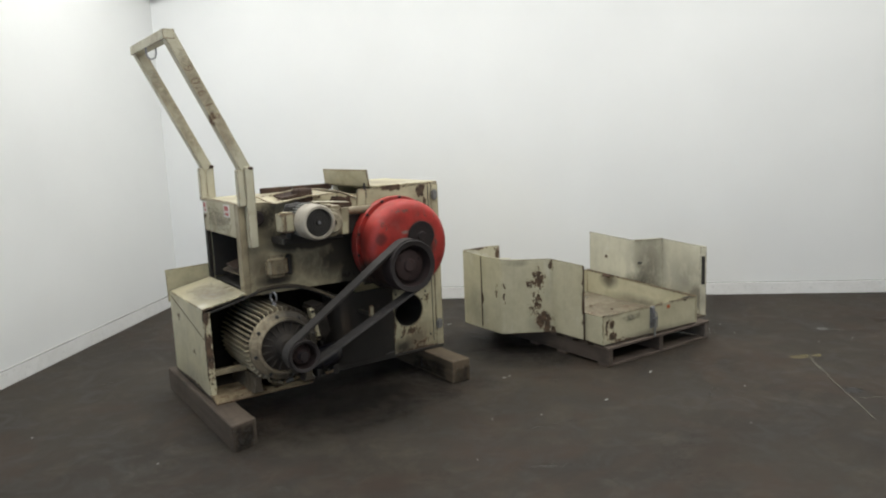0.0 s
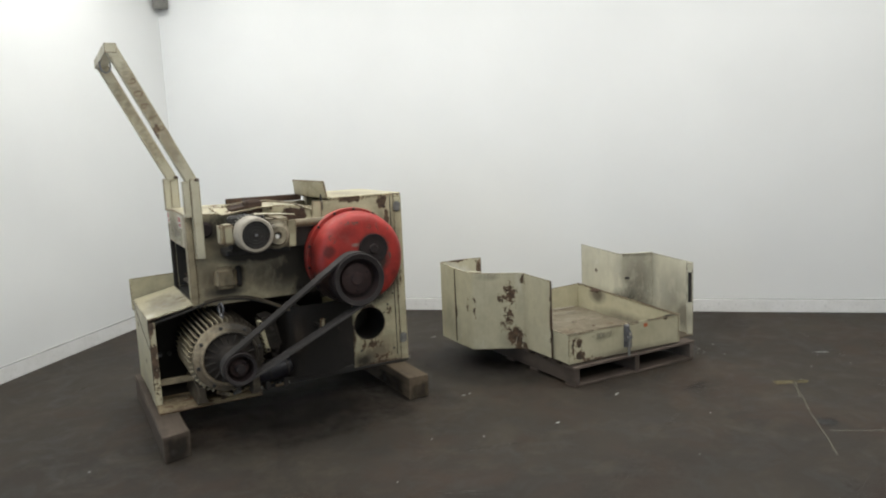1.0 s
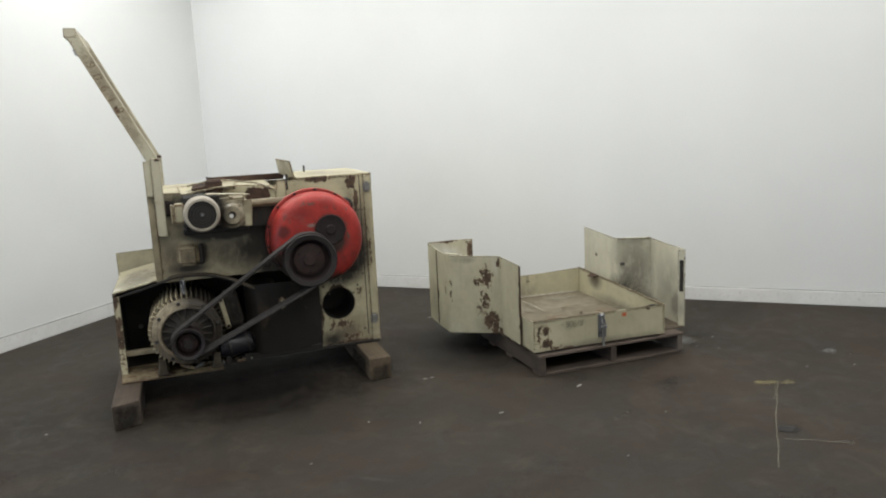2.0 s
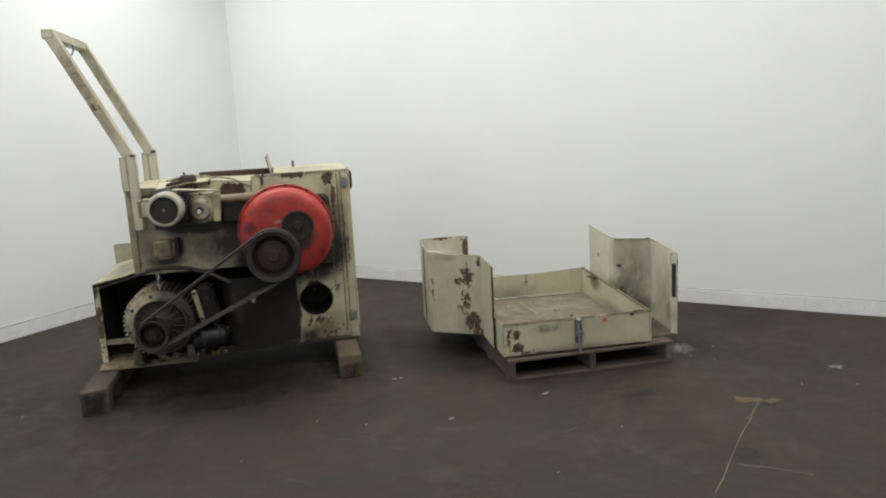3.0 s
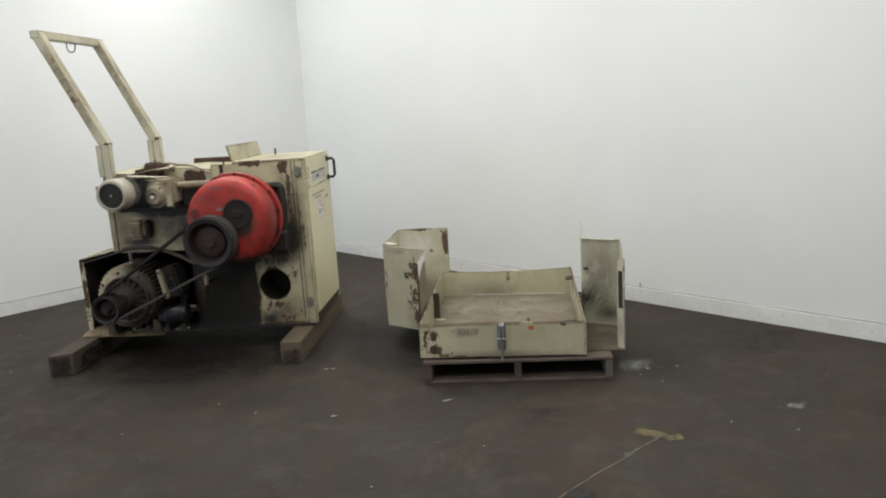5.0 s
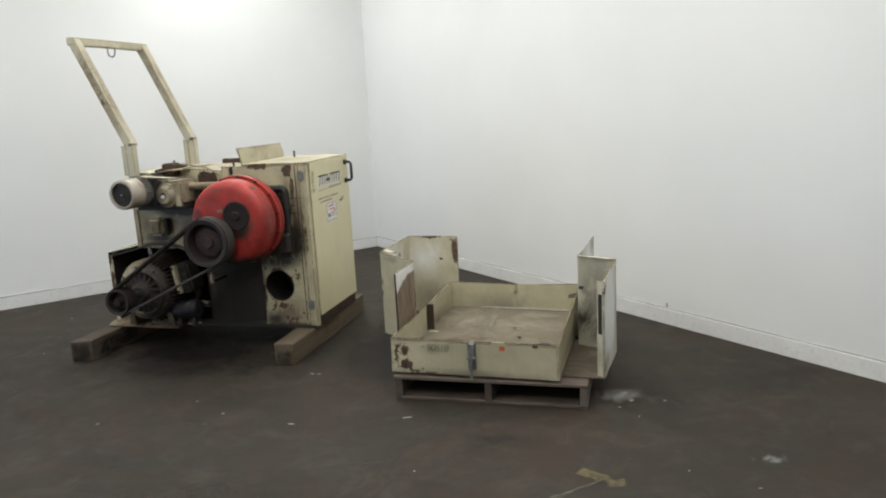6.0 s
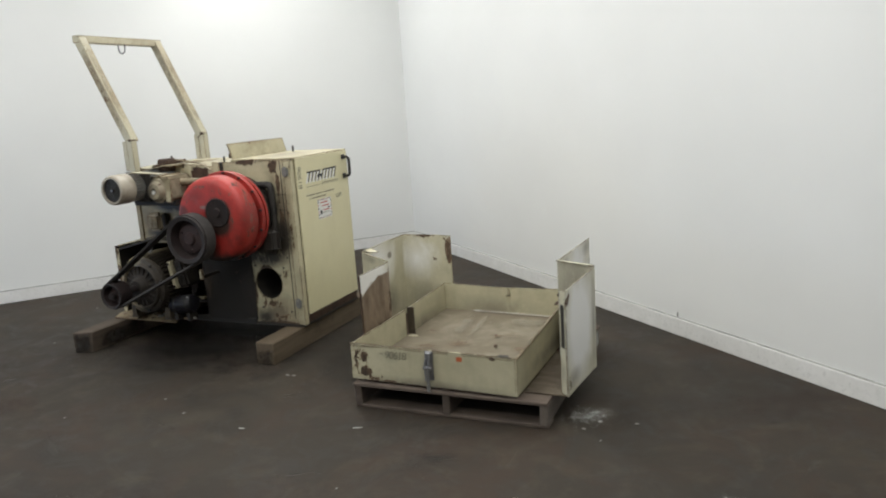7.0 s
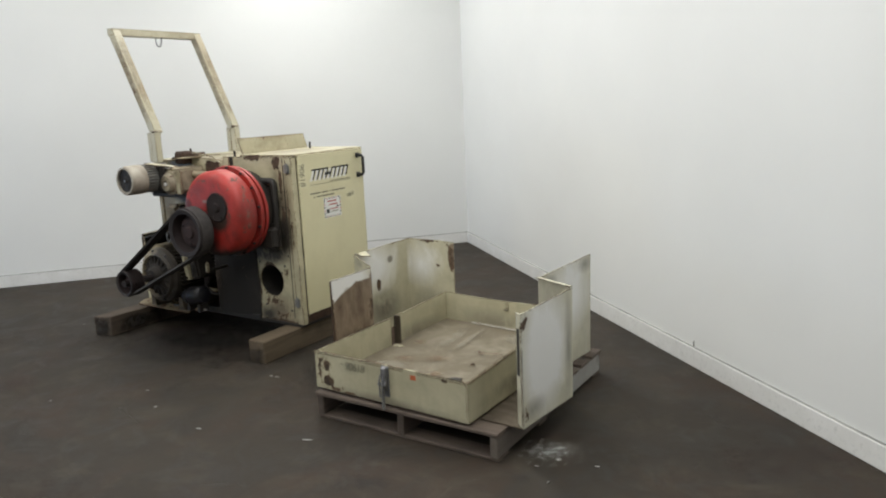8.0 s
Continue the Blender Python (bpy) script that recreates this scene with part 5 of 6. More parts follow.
    part("strap", plate([(-1.03, -0.33, 1.240), (-0.79, -0.285, 1.212), (-0.79, -0.25, 1.214), (-1.03, -0.29, 1.248)], 0.005, dent=0.01, n=5), CREAM_GUARD, sm, "loose cream strip of sheet metal")
    part("shaft_tube", lathe([(0, 0), (0.024, 0), (0.024, 0.26), (0, 0.26)], (-0.80, -0.12, 1.15), "x", 18), CREAM_GREASY, sm)
    part("shaft_block", box(-0.79, -0.60, -0.10, -0.01, 1.00, 1.13, 0.01), BLACK, sm)

    # loose and bent sheets on the top
    part("bent_cover", plate([(-1.16, -0.10, 1.225), (-0.86, -0.13, 1.262), (-0.82, 0.14, 1.268), (-1.18, 0.16, 1.252)], 0.007, dent=0.012, n=6), CREAM_WORN, top, "bent cream cover sheet with flaking paint")
    part("rusty_box", box(-1.02, -0.925, -0.10, 0.0, 1.215, 1.302, 0.012), RUST, top, "rusty brown clamp")
    part("front_gusset", prism([(-0.95, 1.12), (-0.62, 1.09), (-0.60, 1.238), (-0.75, 1.254), (-0.93, 1.262)], -0.026, -0.018, "y", 0.001), CREAM_WORN, top, "cream gusset plate with a brown rusted hole")
    coat("rust_patch", (-0.715, -0.0265, 1.175), (0.105, 0, 0), (0, 0, 0.085), SPOT_RUSTHOLE, top, "", 0.001)
    coat("rust_patch", (-0.86, -0.0265, 1.24), (0.09, 0, 0), (0, 0, 0.03), SPOT_RUST, top, "", 0.001)
    part("side_tab", prism([(-0.612, 1.16), (-0.545, 1.15), (-0.545, 1.262), (-0.60, 1.268)], -0.034, -0.026, "y", 0.001), CREAM_WORN, top)
    part("corner_block", box(-0.585, -0.53, -0.02, 0.02, 1.205, 1.262, 0.004), DARKMETAL, top, "dark corner block")
    part("brown_rag", plate([(-1.10, -0.06, 1.243), (-0.96, -0.10, 1.262), (-0.94, 0.10, 1.282), (-1.09, 0.12, 1.262)], 0.02, dent=0.02, n=6), RUST, top, "rusty brown lump of scale")
    part("bent_rod", tube([(-1.12, 0.10, 1.262), (-1.0, 0.0, 1.292), (-0.88, -0.03, 1.290), (-0.72, -0.02, 1.262), (-0.61, -0.04, 1.215)], 0.0055, 8), CREAM_GUARD, top, "bent cream rod")
    for x, y, z0, z1 in ((-1.002, 0.031, 1.25, 1.315), (-0.335, 0.53, 1.27, 1.322), (-0.53, 0.01, 1.25, 1.30)):
        part("pin", lathe([(0, 0), (0.007, 0), (0.007, z1 - z0), (0, z1 - z0)], (x, y, z0), "z", 10), DARKMETAL, top, "thin upright pin")
    part("raised_flap", plate([(-0.480, 0.035, 1.270), (-0.488, 0.665, 1.270), (-0.506, 0.646, 1.376), (-0.504, 0.019, 1.380)], 0.009, bevel=0.001), CREAM_WORN, top, "raised cream hatch flap")

    # tall arch
    arch = part("arch", beam((-1.285, -0.034, 0.985), (-1.285, -0.034, 1.445), 0.05, 0.052, 0.003), ARCH_PAINT, top, "tall bent cream tubular arch")
    part("near_arm", beam((-1.292, -0.014, 1.42), (-1.650, -0.014, 2.165), 0.064, 0.062, 0.003), ARCH_PAINT, arch)
    part("far_leg", beam((-1.285, 0.70, 1.23), (-1.285, 0.70, 1.445), 0.05, 0.052, 0.003), ARCH_PAINT, arch)
    part("far_arm", beam((-1.292, 0.70, 1.42), (-1.650, 0.70, 2.165), 0.064, 0.062, 0.003), ARCH_PAINT, arch)
    part("cross_bar", box(-1.678, -1.616, -0.048, 0.735, 2.126, 2.178, 0.003), ARCH_PAINT, arch)
    for y in (-0.034, 0.69):
        part("socket_plate", box(-1.352, -1.312, y - 0.02, y + 0.025, 1.225, 1.43, 0.003), ARCH_PAINT, arch)
        part("weld", box(-1.29, -1.258, y - 0.03, y + 0.02, 1.427, 1.445, 0.007), RUST, arch, "rusty weld")
    along, out, across = Vector((-0.433, 0, 0.901)), Vector((0.901, 0, 0.433)), Vector((-0.901, 0, -0.433))
    for y in (-0.014, 0.70):
        mid = Vector((-1.471, y, 1.79))
        coat("tan_stain", mid + Vector((0, -0.0325, 0)), along * 0.36, across * 0.031, SPOT_TAN, arch, "", 0.0012)
        coat("tan_stain", mid + out * 0.0325, along * 0.36, (0, -0.031, 0), SPOT_TAN, arch, "", 0.0012)
    ub = [(-1.676, 0.352, 2.128), (-1.676, 0.352, 2.098), (-1.668, 0.354, 2.074), (-1.648, 0.356, 2.064), (-1.628, 0.358, 2.074), (-1.620, 0.36, 2.098), (-1.620, 0.36, 2.128)]
    part("hook", tube(ub, 0.005, 8), STEEL, arch, "bent steel hanging loop")
    lean = math.degrees(math.atan2(2.172 - 1.425, -1.642 + 1.283))
    lettering("stock_number", "90618", 0.07, on_front(-1.592, -0.0468, 1.985, lean + 180), INK_BROWN, arch, 0.1, 2.0)
    return top


machine()


# ---- sleepers below the machine ----
def sleeper(x0, x1, y0, y1, h, material, label, skew=0.0):
    b = bmesh.new()
    n = 12
    rings = []
    for k in range(n + 1):
        y = y0 + (y1 - y0) * k / n
        rings.append([])
        for cx, cz in ((x0, 0.0), (x1, 0.0), (x1, h), (x0, h)):
            w = 0.004 * noise.noise(Vector((cx * 9, y * 5, cz * 9)))
            rings[-1].append(b.verts.new((cx + w, y + skew * (1 if cx == x1 else -1) * (1 - k / n), cz + (w * 0.6 - 0.002 if cz else 0))))
    for p, q in zip(rings, rings[1:]):
        for j in range(4):
            b.faces.new((p[j], p[(j + 1) % 4], q[(j + 1) % 4], q[j]))
    b.faces.new(rings[0])
    b.faces.new(rings[-1])
    bmesh.ops.recalc_face_normals(b, faces=b.faces[:])
    soften(b, 0.006)
    return solo("timber_sleeper", b, material, label, "timber", "sleepers below the machine")


near_sleeper = sleeper(-0.162, -0.026, -0.352, 0.90, 0.147, SLEEPER, "pale sawn timber sleeper under the cabinet end")
far_sleeper = sleeper(-1.632, -1.492, -0.462, 0.80, 0.147, SLEEPER_DARK, "dark weathered timber sleeper under the motor end", 0.02)


coat("oil_patch", (-0.094, -0.358, 0.045), (0.075, 0, 0), (0, 0, 0.075), SPOT_GREASE, near_sleeper, "", 0.001)
coat("oil_patch", (-0.166, -0.10, 0.06), (0, -0.25, 0), (0, 0, 0.07), SPOT_GREASE, near_sleeper, "", 0.003)
coat("oil_patch", (-1.562, -0.462, 0.07), (0.078, 0.022, 0), (0, 0, 0.09), SPOT_GREASE, far_sleeper, "", 0.005)
coat("oil_patch", (-1.488, -0.2, 0.06), (0, 0.25, 0), (0, 0, 0.07), SPOT_GREASE, far_sleeper, "", 0.003)


# ---- pallet ----
PX0, PX1, PY0, PY1 = 0.805, 1.86, -0.78, 0.45


def pallet():
    top = thing("wooden_pallet", ((PX0 + PX1) / 2, (PY0 + PY1) / 2, 0), "weathered brown wooden pallet carrying the tray and guards", "pallet")
    random.seed(3)
    for x in (PX0, (PX0 + PX1) / 2 - 0.02, PX1 - 0.04):
        part("stringer", box(x, x + 0.04, PY0 + 0.004, PY1 - 0.004, 0.018, 0.120, 0.004), STRINGER if x < 1.7 else STRINGER_PALE, top)
    y = PY0
    for k, w in enumerate((0.135, 0.09, 0.09, 0.09, 0.09, 0.09, 0.09, 0.135)):
        jit = random.uniform(-0.006, 0.006)
        part("deck_board", box(PX0 - 0.004 + jit, PX1 + 0.004 + jit, y, y + w, 0.120, 0.139 - random.uniform(0, 0.002), 0.003), BOARD, top)
        y += w + (PY1 - PY0 - 0.81) / 7
    coat("pale_wear", (PX1, 0.10, 0.070), (0, 0.34, 0), (0, 0, 0.048), SPOT_HAZE, top, "bleached side of the pallet", 0.0012)
    for y, w in ((PY0 + 0.01, 0.10), (PY0 + 0.42, 0.09), (PY1 - 0.52, 0.09), (PY1 - 0.11, 0.10)):
        part("bottom_board", box(PX0, PX1, y, y + w, 0.0, 0.018, 0.003), BOARD, top)


pallet()


# ---- tray on the pallet ----
def tray():
    fl, fr, br, bl = (0.785, -0.745), (1.712, -0.770), (1.738, 0.345), (0.835, 0.425)
    top = thing("drip_tray", (1.25, -0.2, 0.14), "shallow cream steel tray with dirty floor, lying on the pallet", "tray")
    z0 = 0.152
    th = 0.007
    part("floor_sheet", plate([(*fl, z0 + 0.022), (*fr, z0 + 0.022), (*br, z0 + 0.05), (*bl, z0 + 0.045)], 0.006, dent=0.004, n=10), TRAY_FLOOR, top, "stained tray floor with rust marks")
    def wall(name, a, b, za, zb, label="", la=0.0, lb=0.0, sag=0.0):
        bm = bmesh.new()
        n = 18
        d = (Vector(b) - Vector(a)).normalized()
        nor = Vector((-d.y, d.x)) * th / 2
        lo, hi = [], []
        for k in range(n + 1):
            f = k / n
            p = Vector(a).lerp(Vector(b), f)
            zt = za + (zb - za) * f - sag * math.sin(math.pi * f)
            zb0 = z0 + la + (lb - la) * f
            w = 0.005 * noise.noise(Vector((p.x * 6, p.y * 6, 1)))
            lo.append([bm.verts.new((p.x + s * nor.x, p.y + s * nor.y, zb0)) for s in (-1, 1)])
            hi.append([bm.verts.new((p.x + s * nor.x + w, p.y + s * nor.y + w, zt)) for s in (-1, 1)])
        for k in range(n):
            for s in (0, 1):
                bm.faces.new((lo[k][s], lo[k + 1][s], hi[k + 1][s], hi[k][s]))
            bm.faces.new((hi[k][0], hi[k + 1][0], hi[k + 1][1], hi[k][1]))
            bm.faces.new((lo[k][0], lo[k + 1][0], lo[k + 1][1], lo[k][1]))
        for k in (0, n):
            bm.faces.new((lo[k][0], lo[k][1], hi[k][1], hi[k][0]))
        return part(name, bm, TRAY_PAINT, top, label)
    front = wall("front_wall", fl, fr, 0.343, 0.341, "cream front wall with marker writing and a latch")
    wall("right_wall", fr, br, 0.341, 0.392, "", 0, 0.0)
    back = wall("back_wall", br, bl, 0.394, 0.378, "cream back wall, bowed along its top", 0, 0, 0.012)
    cut0, cut1 = (0.807, -0.13), (0.81, -0.085)
    wall("left_wall", fl, cut0, 0.343, 0.35)
    wall("left_wall", cut1, bl, 0.352, 0.376)
    part("slot_post", box(0.803, 0.848, -0.094, -0.084, 0.17, 0.356, 0.002), TRIM_DARK, top, "dirty folded edge of the slot")
    part("slot_tab", plate([(0.82, -0.145, 0.186), (0.885, -0.152, 0.191), (0.895, -0.118, 0.190), (0.82, -0.10, 0.186)], 0.004, bevel=0.001), TRAY_PAINT, top, "pale bent tab at the foot of the slot")
    for a, b, za, zb in ((fl, fr, 0.343, 0.341), (fr, br, 0.341, 0.392)):
        part("rim", beam((*a, za), (*b, zb), 0.010, 0.009, 0.002, side=(0, 0, 1)), TRAY_PAINT, top)
    part("corner_fold", box(1.703, 1.718, -0.778, -0.762, 0.153, 0.346, 0.003), TRAY_PAINT, top)
    # latch and small hardware
    lt = part("latch", box(1.232, 1.264, -0.782, -0.763, 0.225, 0.342, 0.005), STEEL, top, "grey steel toggle latch")
    part("latch_bow", tube([(1.238, -0.785, 0.31), (1.238, -0.80, 0.285), (1.24, -0.80, 0.20), (1.256, -0.80, 0.20), (1.258, -0.80, 0.285), (1.258, -0.785, 0.31)], 0.004, 8), STEEL, lt)
    part("latch_lever", box(1.240, 1.257, -0.795, -0.781, 0.135, 0.26, 0.004), HINGE, lt)
    part("latch_pivot", lathe([(0, 0), (0.009, 0), (0.009, 0.045), (0, 0.045)], (1.226, -0.789, 0.262), "x", 12), STEEL, lt)
    part("latch_plate", box(1.225, 1.271, -0.766, -0.7585, 0.19, 0.345, 0.003), STEEL, lt)
    part("orange_sticker", box(1.400, 1.430, -0.7680, -0.7660, 0.305, 0.328, 0), ORANGE, top, "small orange sticker")
    part("clip", plate([(1.61, -0.765, 0.347), (1.675, -0.768, 0.347), (1.66, -0.725, 0.341), (1.62, -0.725, 0.340)], 0.006, bevel=0.001), SOOT, top, "dark bent clip")
    part("side_clip", plate([(1.722, 0.05, 0.382), (1.685, 0.055, 0.376), (1.68, 0.13, 0.372), (1.728, 0.13, 0.388)], 0.006, bevel=0.001), RUST, top, "dark rusty bent clip")
    part("back_tab", box(1.296, 1.312, 0.372, 0.380, 0.325, 0.366, 0.002), TRAY_PAINT, top, "small bent tab")
    part("tab_foot", box(1.286, 1.314, 0.360, 0.376, 0.321, 0.326, 0.002), TRIM_DARK, top)
    part("floor_fold", beam((1.04, 0.392, 0.206), (1.70, 0.338, 0.208), 0.014, 0.006, 0.002), CREAM_WHITE, top, "pale folded strip along the tray floor")
    lettering("stock_number", "90618", 0.058, on_front(0.992, -0.7615, 0.285, 0), INK, top, 0.15, 0.85)
    part("ink_dash", box(0.962, 0.982, -0.7565, -0.755, 0.305, 0.309, 0), INK, top)
    for x, y, a, c in ((1.37, -0.068, 0.05, 0.05), (1.465, -0.046, 0.09, 0.04), (1.20, -0.23, 0.11, 0.05), (0.953, -0.06, 0.08, 0.05), (1.55, -0.25, 0.07, 0.04), (1.30, -0.42, 0.08, 0.04), (1.02, -0.30, 0.10, 0.05)):
        coat("floor_stain", (x, y, 0.188 + 0.021 * (y + 0.75)), (a, c * 0.3, 0.0), (-c * 0.3, a * 0.6, 0.001), SPOT_ORANGE, top, "", 0.003)
    for x, y, a, c, turn in ((1.10, 0.10, 0.06, 0.24, 6), (1.20, 0.08, 0.03, 0.30, 4), (1.50, 0.20, 0.16, 0.10, 0), (1.0, -0.45, 0.16, 0.14, 20), (1.55, -0.55, 0.14, 0.10, 0)):
        co, si = math.cos(radians(turn)), math.sin(radians(turn))
        coat("dust_patch", (x, y, 0.1885 + 0.021 * (y + 0.75)), (a * co, a * si, 0), (-c * si, c * co, 0.021 * c), SPOT_DUSTY, top, "", 0.0035)
    for x, y, r in ((1.416, -0.232, 0.012), (1.25, 0.158, 0.007), (1.36, -0.06, 0.009)):
        lump = lathe([(0, 0), (r, 0), (r * 0.8, r * 0.5), (r * 0.35, r * 0.7), (0, r * 0.72)], (x, y, 0.190 + 0.021 * (y + 0.75)), "z", 9)
        part("loose_scale", lump, CREAM_WHITE if x < 1.3 else RUST, top)
    for y in (-0.55, -0.02):
        part("skid", box(0.83, 1.70, y, y + 0.03, 0.139, 0.156, 0.003), RUST, top)


tray()


# ---- bent guards standing on the pallet ----
def guard(name, line, label, material, radius, bottom, rim):
    """A sheet bent along a line; bottom and rim give its lower and upper height at a place."""
    top = thing(name, (line[0][0], line[0][1], 0.14), label, "machine guard", "sheet metal guards on the pallet")
    bent = []
    way = rounded(line, radius)
    for p, q in zip(way, way[1:]):
        n = max(1, round((q - p).length / 0.06))
        side = Vector((-(q - p).y, (q - p).x)).normalized()
        for k in range(n):
            c = p.lerp(q, k / n)
            bent.append(c + side * (0.0022 * noise.noise(Vector((c.x * 9, c.y * 9, 2.0))) if k else 0.0))
    bent.append(way[-1])
    b = prism(ribbon(bent, 0.006), 0, 1, "z")
    for v in b.verts:
        ripple = 0.004 * noise.noise(Vector((v.co.x * 11, v.co.y * 11, v.co.z * 2)))
        v.co.z = rim(v.co.y) + ripple if v.co.z > 0.5 else bottom(v.co.y)
    soften(b, 0.0012)
    part("bent_sheet", b, material, top)
    return top


def guard_a():
    line = [(0.885, 0.462), (0.528, 0.474), (0.505, 0.20), (0.492, -0.05), (0.790, -0.25), (0.773, -0.578)]
    g = guard("corner_guard", line, "open bent cream sheet guard, flaked to rust inside", GUARD_A, 0.03, lambda y: 0.140 - 0.03 * y, lambda y: 0.684 + 0.022 * y)
    part("bottom_sheet", prism([(0.535, 0.467), (0.88, 0.455), (0.95, 0.44), (0.95, 0.36), (0.842, 0.36), (0.83, 0.0), (0.785, -0.24), (0.505, -0.045)], 0.1395, 0.145, "z"), RUST, g, "rusty bottom sheet")
    part("seam", box(0.4975, 0.507, 0.195, 0.203, 0.15, 0.68, 0.001), RUST, g, "rusty seam")
    part("top_flange", plate([(0.50, -0.02, 0.686), (0.50, 0.06, 0.684), (0.60, -0.02, 0.678), (0.565, -0.07, 0.684)], 0.005), GUARD_A, g)
    part("end_flange", box(0.770, 0.780, -0.584, -0.577, 0.158, 0.668, 0.002), RUST, g, "rusty folded end")
    return g


def guard_b():
    line = [(1.822, 0.392), (1.765, -0.148), (1.988, -0.245), (1.941, -0.688)]
    g = guard("corner_guard", line, "open bent cream sheet guard with a slot, pale outside and dirty inside", GUARD_B, 0.012, lambda y: 0.140, lambda y: 0.693 + 0.031 * y)
    part("bottom_sheet", prism([(1.728, -0.02), (1.772, -0.16), (1.985, -0.25), (1.937, -0.684), (1.722, -0.684)], 0.1395, 0.146, "z"), SHEET_BROWN, g, "dirty brown bottom sheet")
    fold = Matrix.Translation((1.941, -0.690, 0)) @ Matrix.Rotation(radians(141), 4, "Z")
    part("end_flange", box(0.0, 0.046, -0.003, 0.003, 0.148, 0.668, 0.001, m=fold), GUARD_B, g, "folded end with a dark slot")
    part("slot", box(0.010, 0.036, 0.001, 0.0045, 0.385, 0.60, 0.001, m=fold), BLACK, g, "dark slot")
    part("top_flange", plate([(1.765, -0.145, 0.691), (1.988, -0.243, 0.691), (1.982, -0.256, 0.690), (1.760, -0.160, 0.690)], 0.005), GUARD_B, g)
    part("latch_stub", box(1.772, 1.80, -0.20, -0.175, 0.50, 0.515, 0.002), DARKMETAL, g)
    return g


guard_a()
guard_b()


# ---- marks and litter on the floor ----
def floor_mark(name, x, y, a, c, turn, material, label, lift=0.001):
    co, si = math.cos(radians(turn)), math.sin(radians(turn))
    ob = coat(name, (x, y, 0), (a * co, a * si, 0), (-c * si, c * co, 0), material, None, label, lift)
    return tagged(ob, category="floor mark", kind="structure")


floor_mark("powder_spill", 2.01, -0.57, 0.20, 0.16, 30, SPOT_WHITE, "white powder spilled beside the pallet")
floor_mark("powder_spill", 2.04, -0.54, 0.13, 0.11, 10, SPOT_WHITE, "white powder spilled beside the pallet", 0.0015)
floor_mark("paint_spill", 1.93, -1.45, 0.14, 0.06, -25, SPOT_YELLOW, "yellow paint mark on the floor")
floor_mark("paint_spill", 2.03, -1.50, 0.08, 0.05, 20, SPOT_YELLOW, "yellow paint mark on the floor", 0.0015)
floor_mark("dust_patch", 2.69, -1.18, 0.10, 0.06, 10, SPOT_WHITE, "white paint drops on the floor")
floor_mark("dust_patch", 2.75, -1.28, 0.12, 0.05, 40, SPOT_DUST, "white paint drops on the floor", 0.0015)
floor_mark("stain_and_shade", 1.555, -1.995, 0.085, 0.060, -20, SPOT_TAR, "dark tarry stain", 0.0024)
floor_mark("stain_and_shade", 1.45, -1.19, 0.22, 0.14, 30, SPOT_OIL, "dark oil stain", 0.0015)
floor_mark("stain_and_shade", -0.75, -0.25, 0.8, 0.35, 5, SPOT_OIL, "darkened floor in front of the machine")
floor_mark("stain_and_shade", -0.78, -0.18, 0.92, 0.52, 0, SPOT_DIM, "darkened floor in front of the machine", 0.0022)
# the guard's shade, painted onto the floor
floor_mark("stain_and_shade", 0.62, 0.0, 0.45, 0.62, 8, SPOT_DIM, "shade of the guard painted on the floor below it", 0.0018)
floor_mark("dust_patch", -1.16, -0.29, 0.22, 0.07, 10, SPOT_DUST, "dusty smear on the floor", 0.002)
floor_mark("dust_patch", -1.95, 1.19, 0.16, 0.05, 35, SPOT_DUST, "dusty smear on the floor")
floor_mark("dust_patch", 1.68, -2.2, 0.25, 0.06, -10, SPOT_DUST, "pale scuff on the floor")
floor_mark("dust_patch", -0.1, -1.25, 0.3, 0.03, -15, SPOT_DUST, "pale scuff on the floor")
floor_mark("dust_patch", 2.25, -0.05, 0.07, 0.05, 20, SPOT_DUST, "pale scuff on the floor")


for x, y, a, c, turn in ((0.2, -2.0, 0.5, 0.25, 20), (-1.2, -1.3, 0.45, 0.25, -30), (2.9, -0.2, 0.5, 0.3, 40), (1.0, -2.6, 0.4, 0.2, 5), (3.3, -1.4, 0.5, 0.25, -20), (0.3, 0.6, 0.3, 0.5, 0), (-2.2, -0.9, 0.4, 0.2, 15)):
    floor_mark("floor_stain", x, y, a, c, turn, SPOT_RUDDY, "reddish brown stain on the floor", 0.0006)
for x, y, a, c, turn in ((0.9, -1.5, 0.25, 0.05, 30), (-0.5, -1.6, 0.3, 0.06, -35), (2.4, -1.8, 0.3, 0.05, 15), (-1.6, -1.0, 0.12, 0.1, 0), (0.35, -0.75, 0.15, 0.08, 60), (2.6, 0.1, 0.2, 0.06, -50), (3.0, -0.8, 0.25, 0.04, 70)):
    floor_mark("dust_patch", x, y, a, c, turn, SPOT_DUST, "pale scuff on the floor", 0.0012)


def scratch(x0, y0, x1, y1, w, bend=0.02):
    line = []
    for k in range(15):
        f = k / 14
        line.append((x0 + (x1 - x0) * f + bend * math.sin(2.4 * f) + 0.008 * noise.noise(Vector((f * 6, x0, y0))), y0 + (y1 - y0) * f + 0.006 * noise.noise(Vector((f * 7, y0, 3)))))
    return solo("chalk_line", prism(ribbon(line, w), 0.0006, 0.0020, "z"), CHALK, "pale yellowish line scratched on the floor", "floor mark", kind="structure")


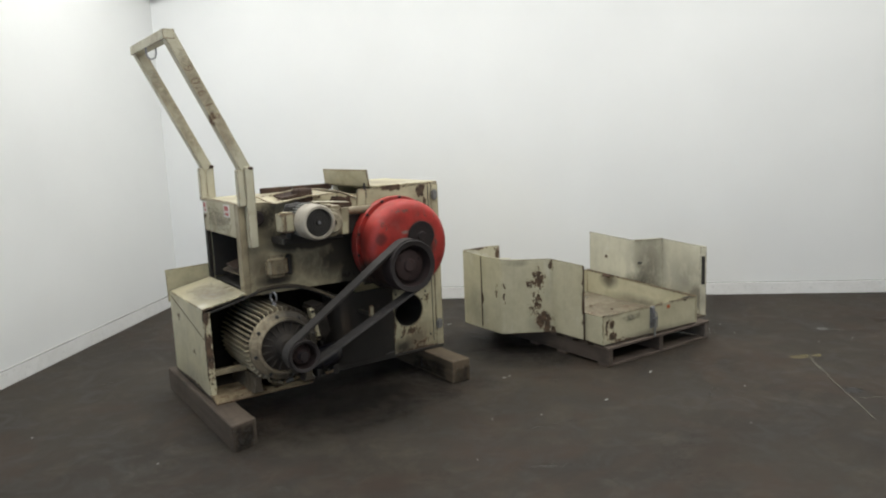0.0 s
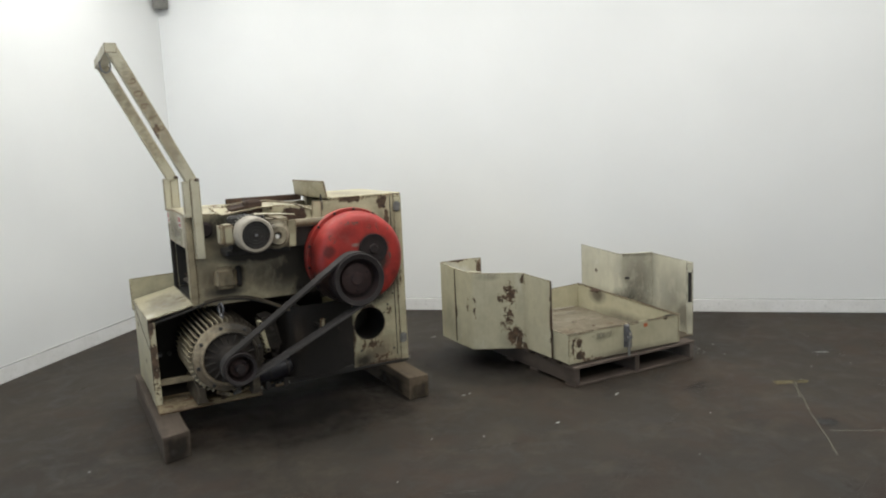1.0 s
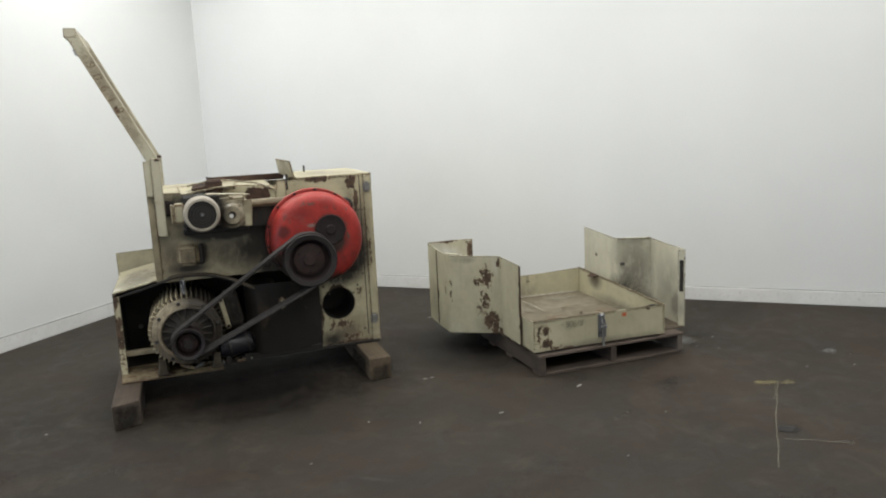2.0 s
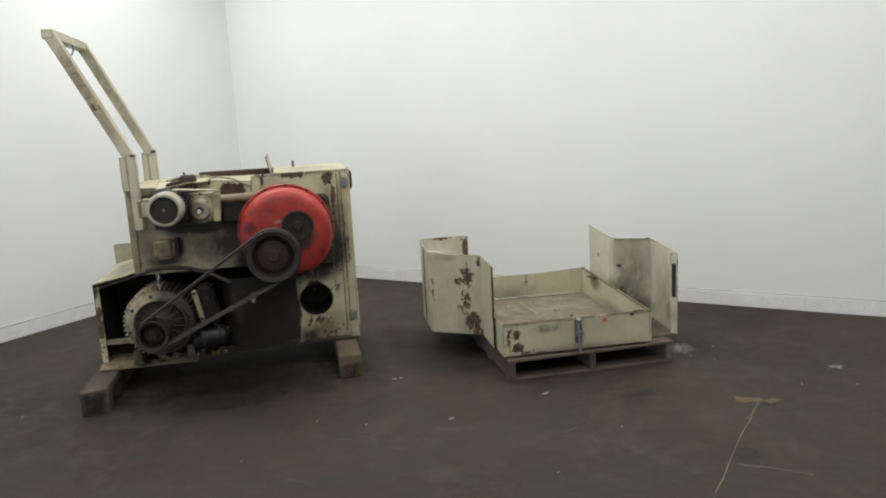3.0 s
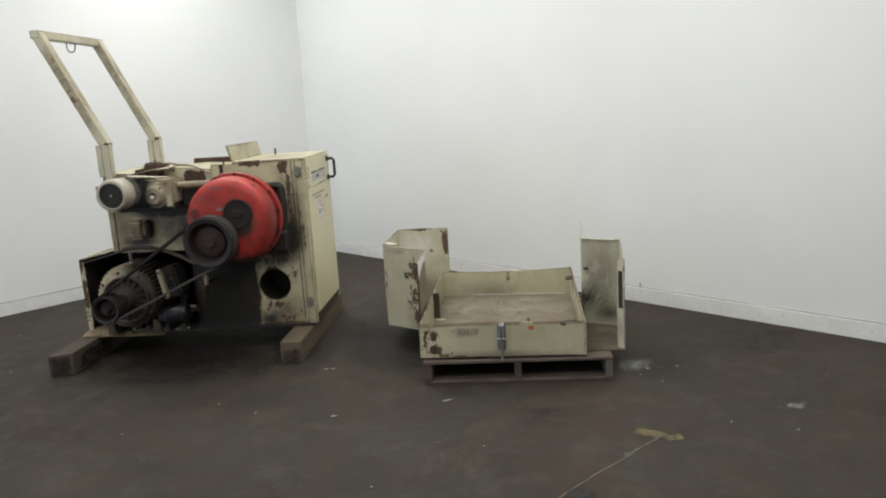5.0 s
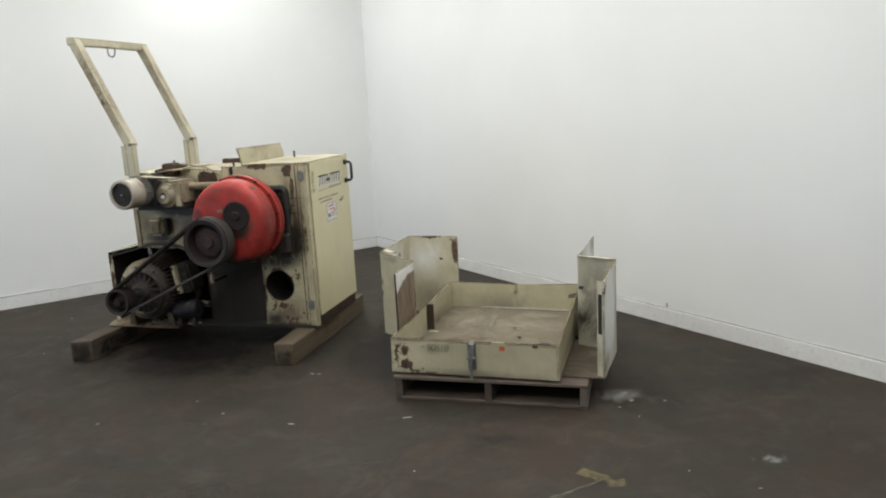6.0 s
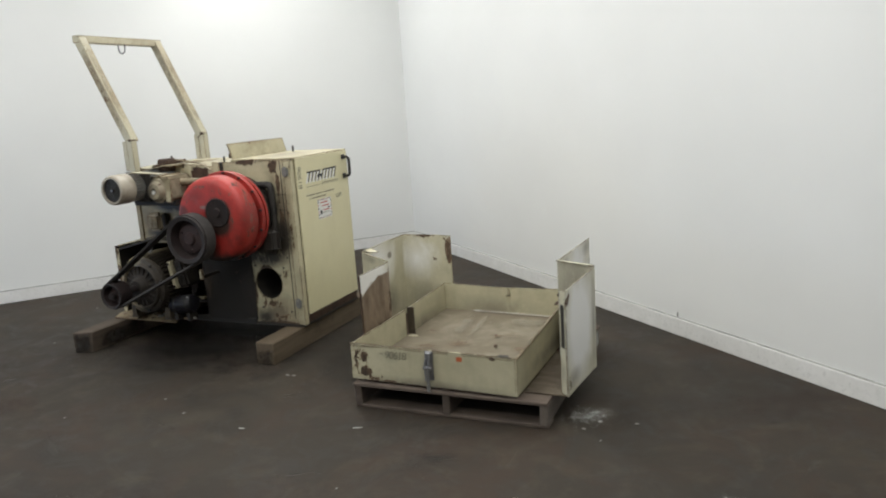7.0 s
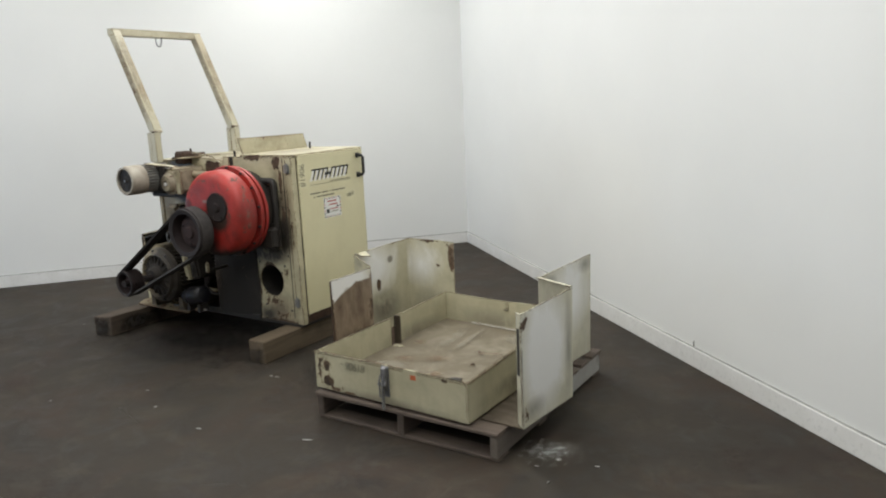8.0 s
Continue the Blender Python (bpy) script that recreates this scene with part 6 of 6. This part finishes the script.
def chalk_material():
    m, t, b = nodes_of("chalk_yellow")
    b.inputs["Base Color"].default_value = (0.24, 0.225, 0.17, 1)
    b.inputs["Roughness"].default_value = 0.9
    gaps = ramp(t, noise_at(t, 28, 8, 0.75), [(0.40, 0.0), (0.62, 1.0)])
    link(t, maths(t, "MULTIPLY", gaps, 0.55), b.inputs["Alpha"])
    return m


CHALK = chalk_material()
scratch(1.988, -1.473, 1.225, -2.285, 0.007, -0.030)
scratch(1.988, -1.473, 1.775, -1.660, 0.011, 0.0)
scratch(1.45, -2.07, 1.67, -2.245, 0.007, 0.03)


def paper_scrap(x, y, size, turn):
    random.seed(int(x * 1000 + y * 77))
    pts = []
    for k in range(7):
        a = 2 * math.pi * k / 7
        r = size * random.uniform(0.55, 1.0)
        pts.append((x + r * math.cos(a) * 1.5 * math.cos(radians(turn)) - r * math.sin(a) * 0.55 * math.sin(radians(turn)), y + r * math.cos(a) * 1.5 * math.sin(radians(turn)) + r * math.sin(a) * 0.55 * math.cos(radians(turn))))
    b = prism(pts, 0.0005, 0.004, "z", 0.0006)
    for v in b.verts:
        v.co.z += 0.004 * max(0, noise.noise(v.co * 60))
    return solo("paper_scrap", b, PAPER, "small white scrap of paper on the floor", "litter", "scraps on the floor")


for x, y, s, a in ((0.944, -1.007, 0.024, 25), (0.359, -1.175, 0.017, 10), (-0.335, -0.975, 0.009, 40), (0.20, -0.475, 0.014, 5), (0.663, 0.887, 0.02, 0), (-0.086, -1.106, 0.010, 60), (2.08, -0.622, 0.012, 30),
                   (0.153, -0.476, 0.016, -20), (2.25, -0.6, 0.012, 20), (2.12, -0.82, 0.008, 70), (2.02, -0.72, 0.009, 15), (-2.465, 0.457, 0.011, 40), (0.68, -1.9, 0.008, 10), (2.33, -1.35, 0.009, 55), (2.6, -1.45, 0.008, 5), (1.15, -1.55, 0.007, 80), (-0.71, -1.34, 0.008, 30), (-1.98, -0.36, 0.008, 0)):
    paper_scrap(x, y, s * 0.8, a)


# ---- small things on the walls ----
# grey box and strip made up to fill a dark spot in the corner
dark_spot = box(0.016, 0.13, -0.12, -0.005, 2.99, 3.12, 0.012, segments=2)
box(0.03, 0.07, -0.06, -0.02, 3.115, 3.88, 0.006, dark_spot)
dark_spot.transform(ROOM)
solo("small_box", dark_spot, MOTOR_GREY, "grey box and strip added for a dark spot high in the corner", "junction box")
peg = tube([(2.3005, 0.7785, 0.116), (2.299, 0.777, 0.135), (2.300, 0.778, 0.150)], 0.0035, 8)
solo("wall_peg", peg, HINGE, "thin grey cable end sticking up behind the skirting", "cable end")
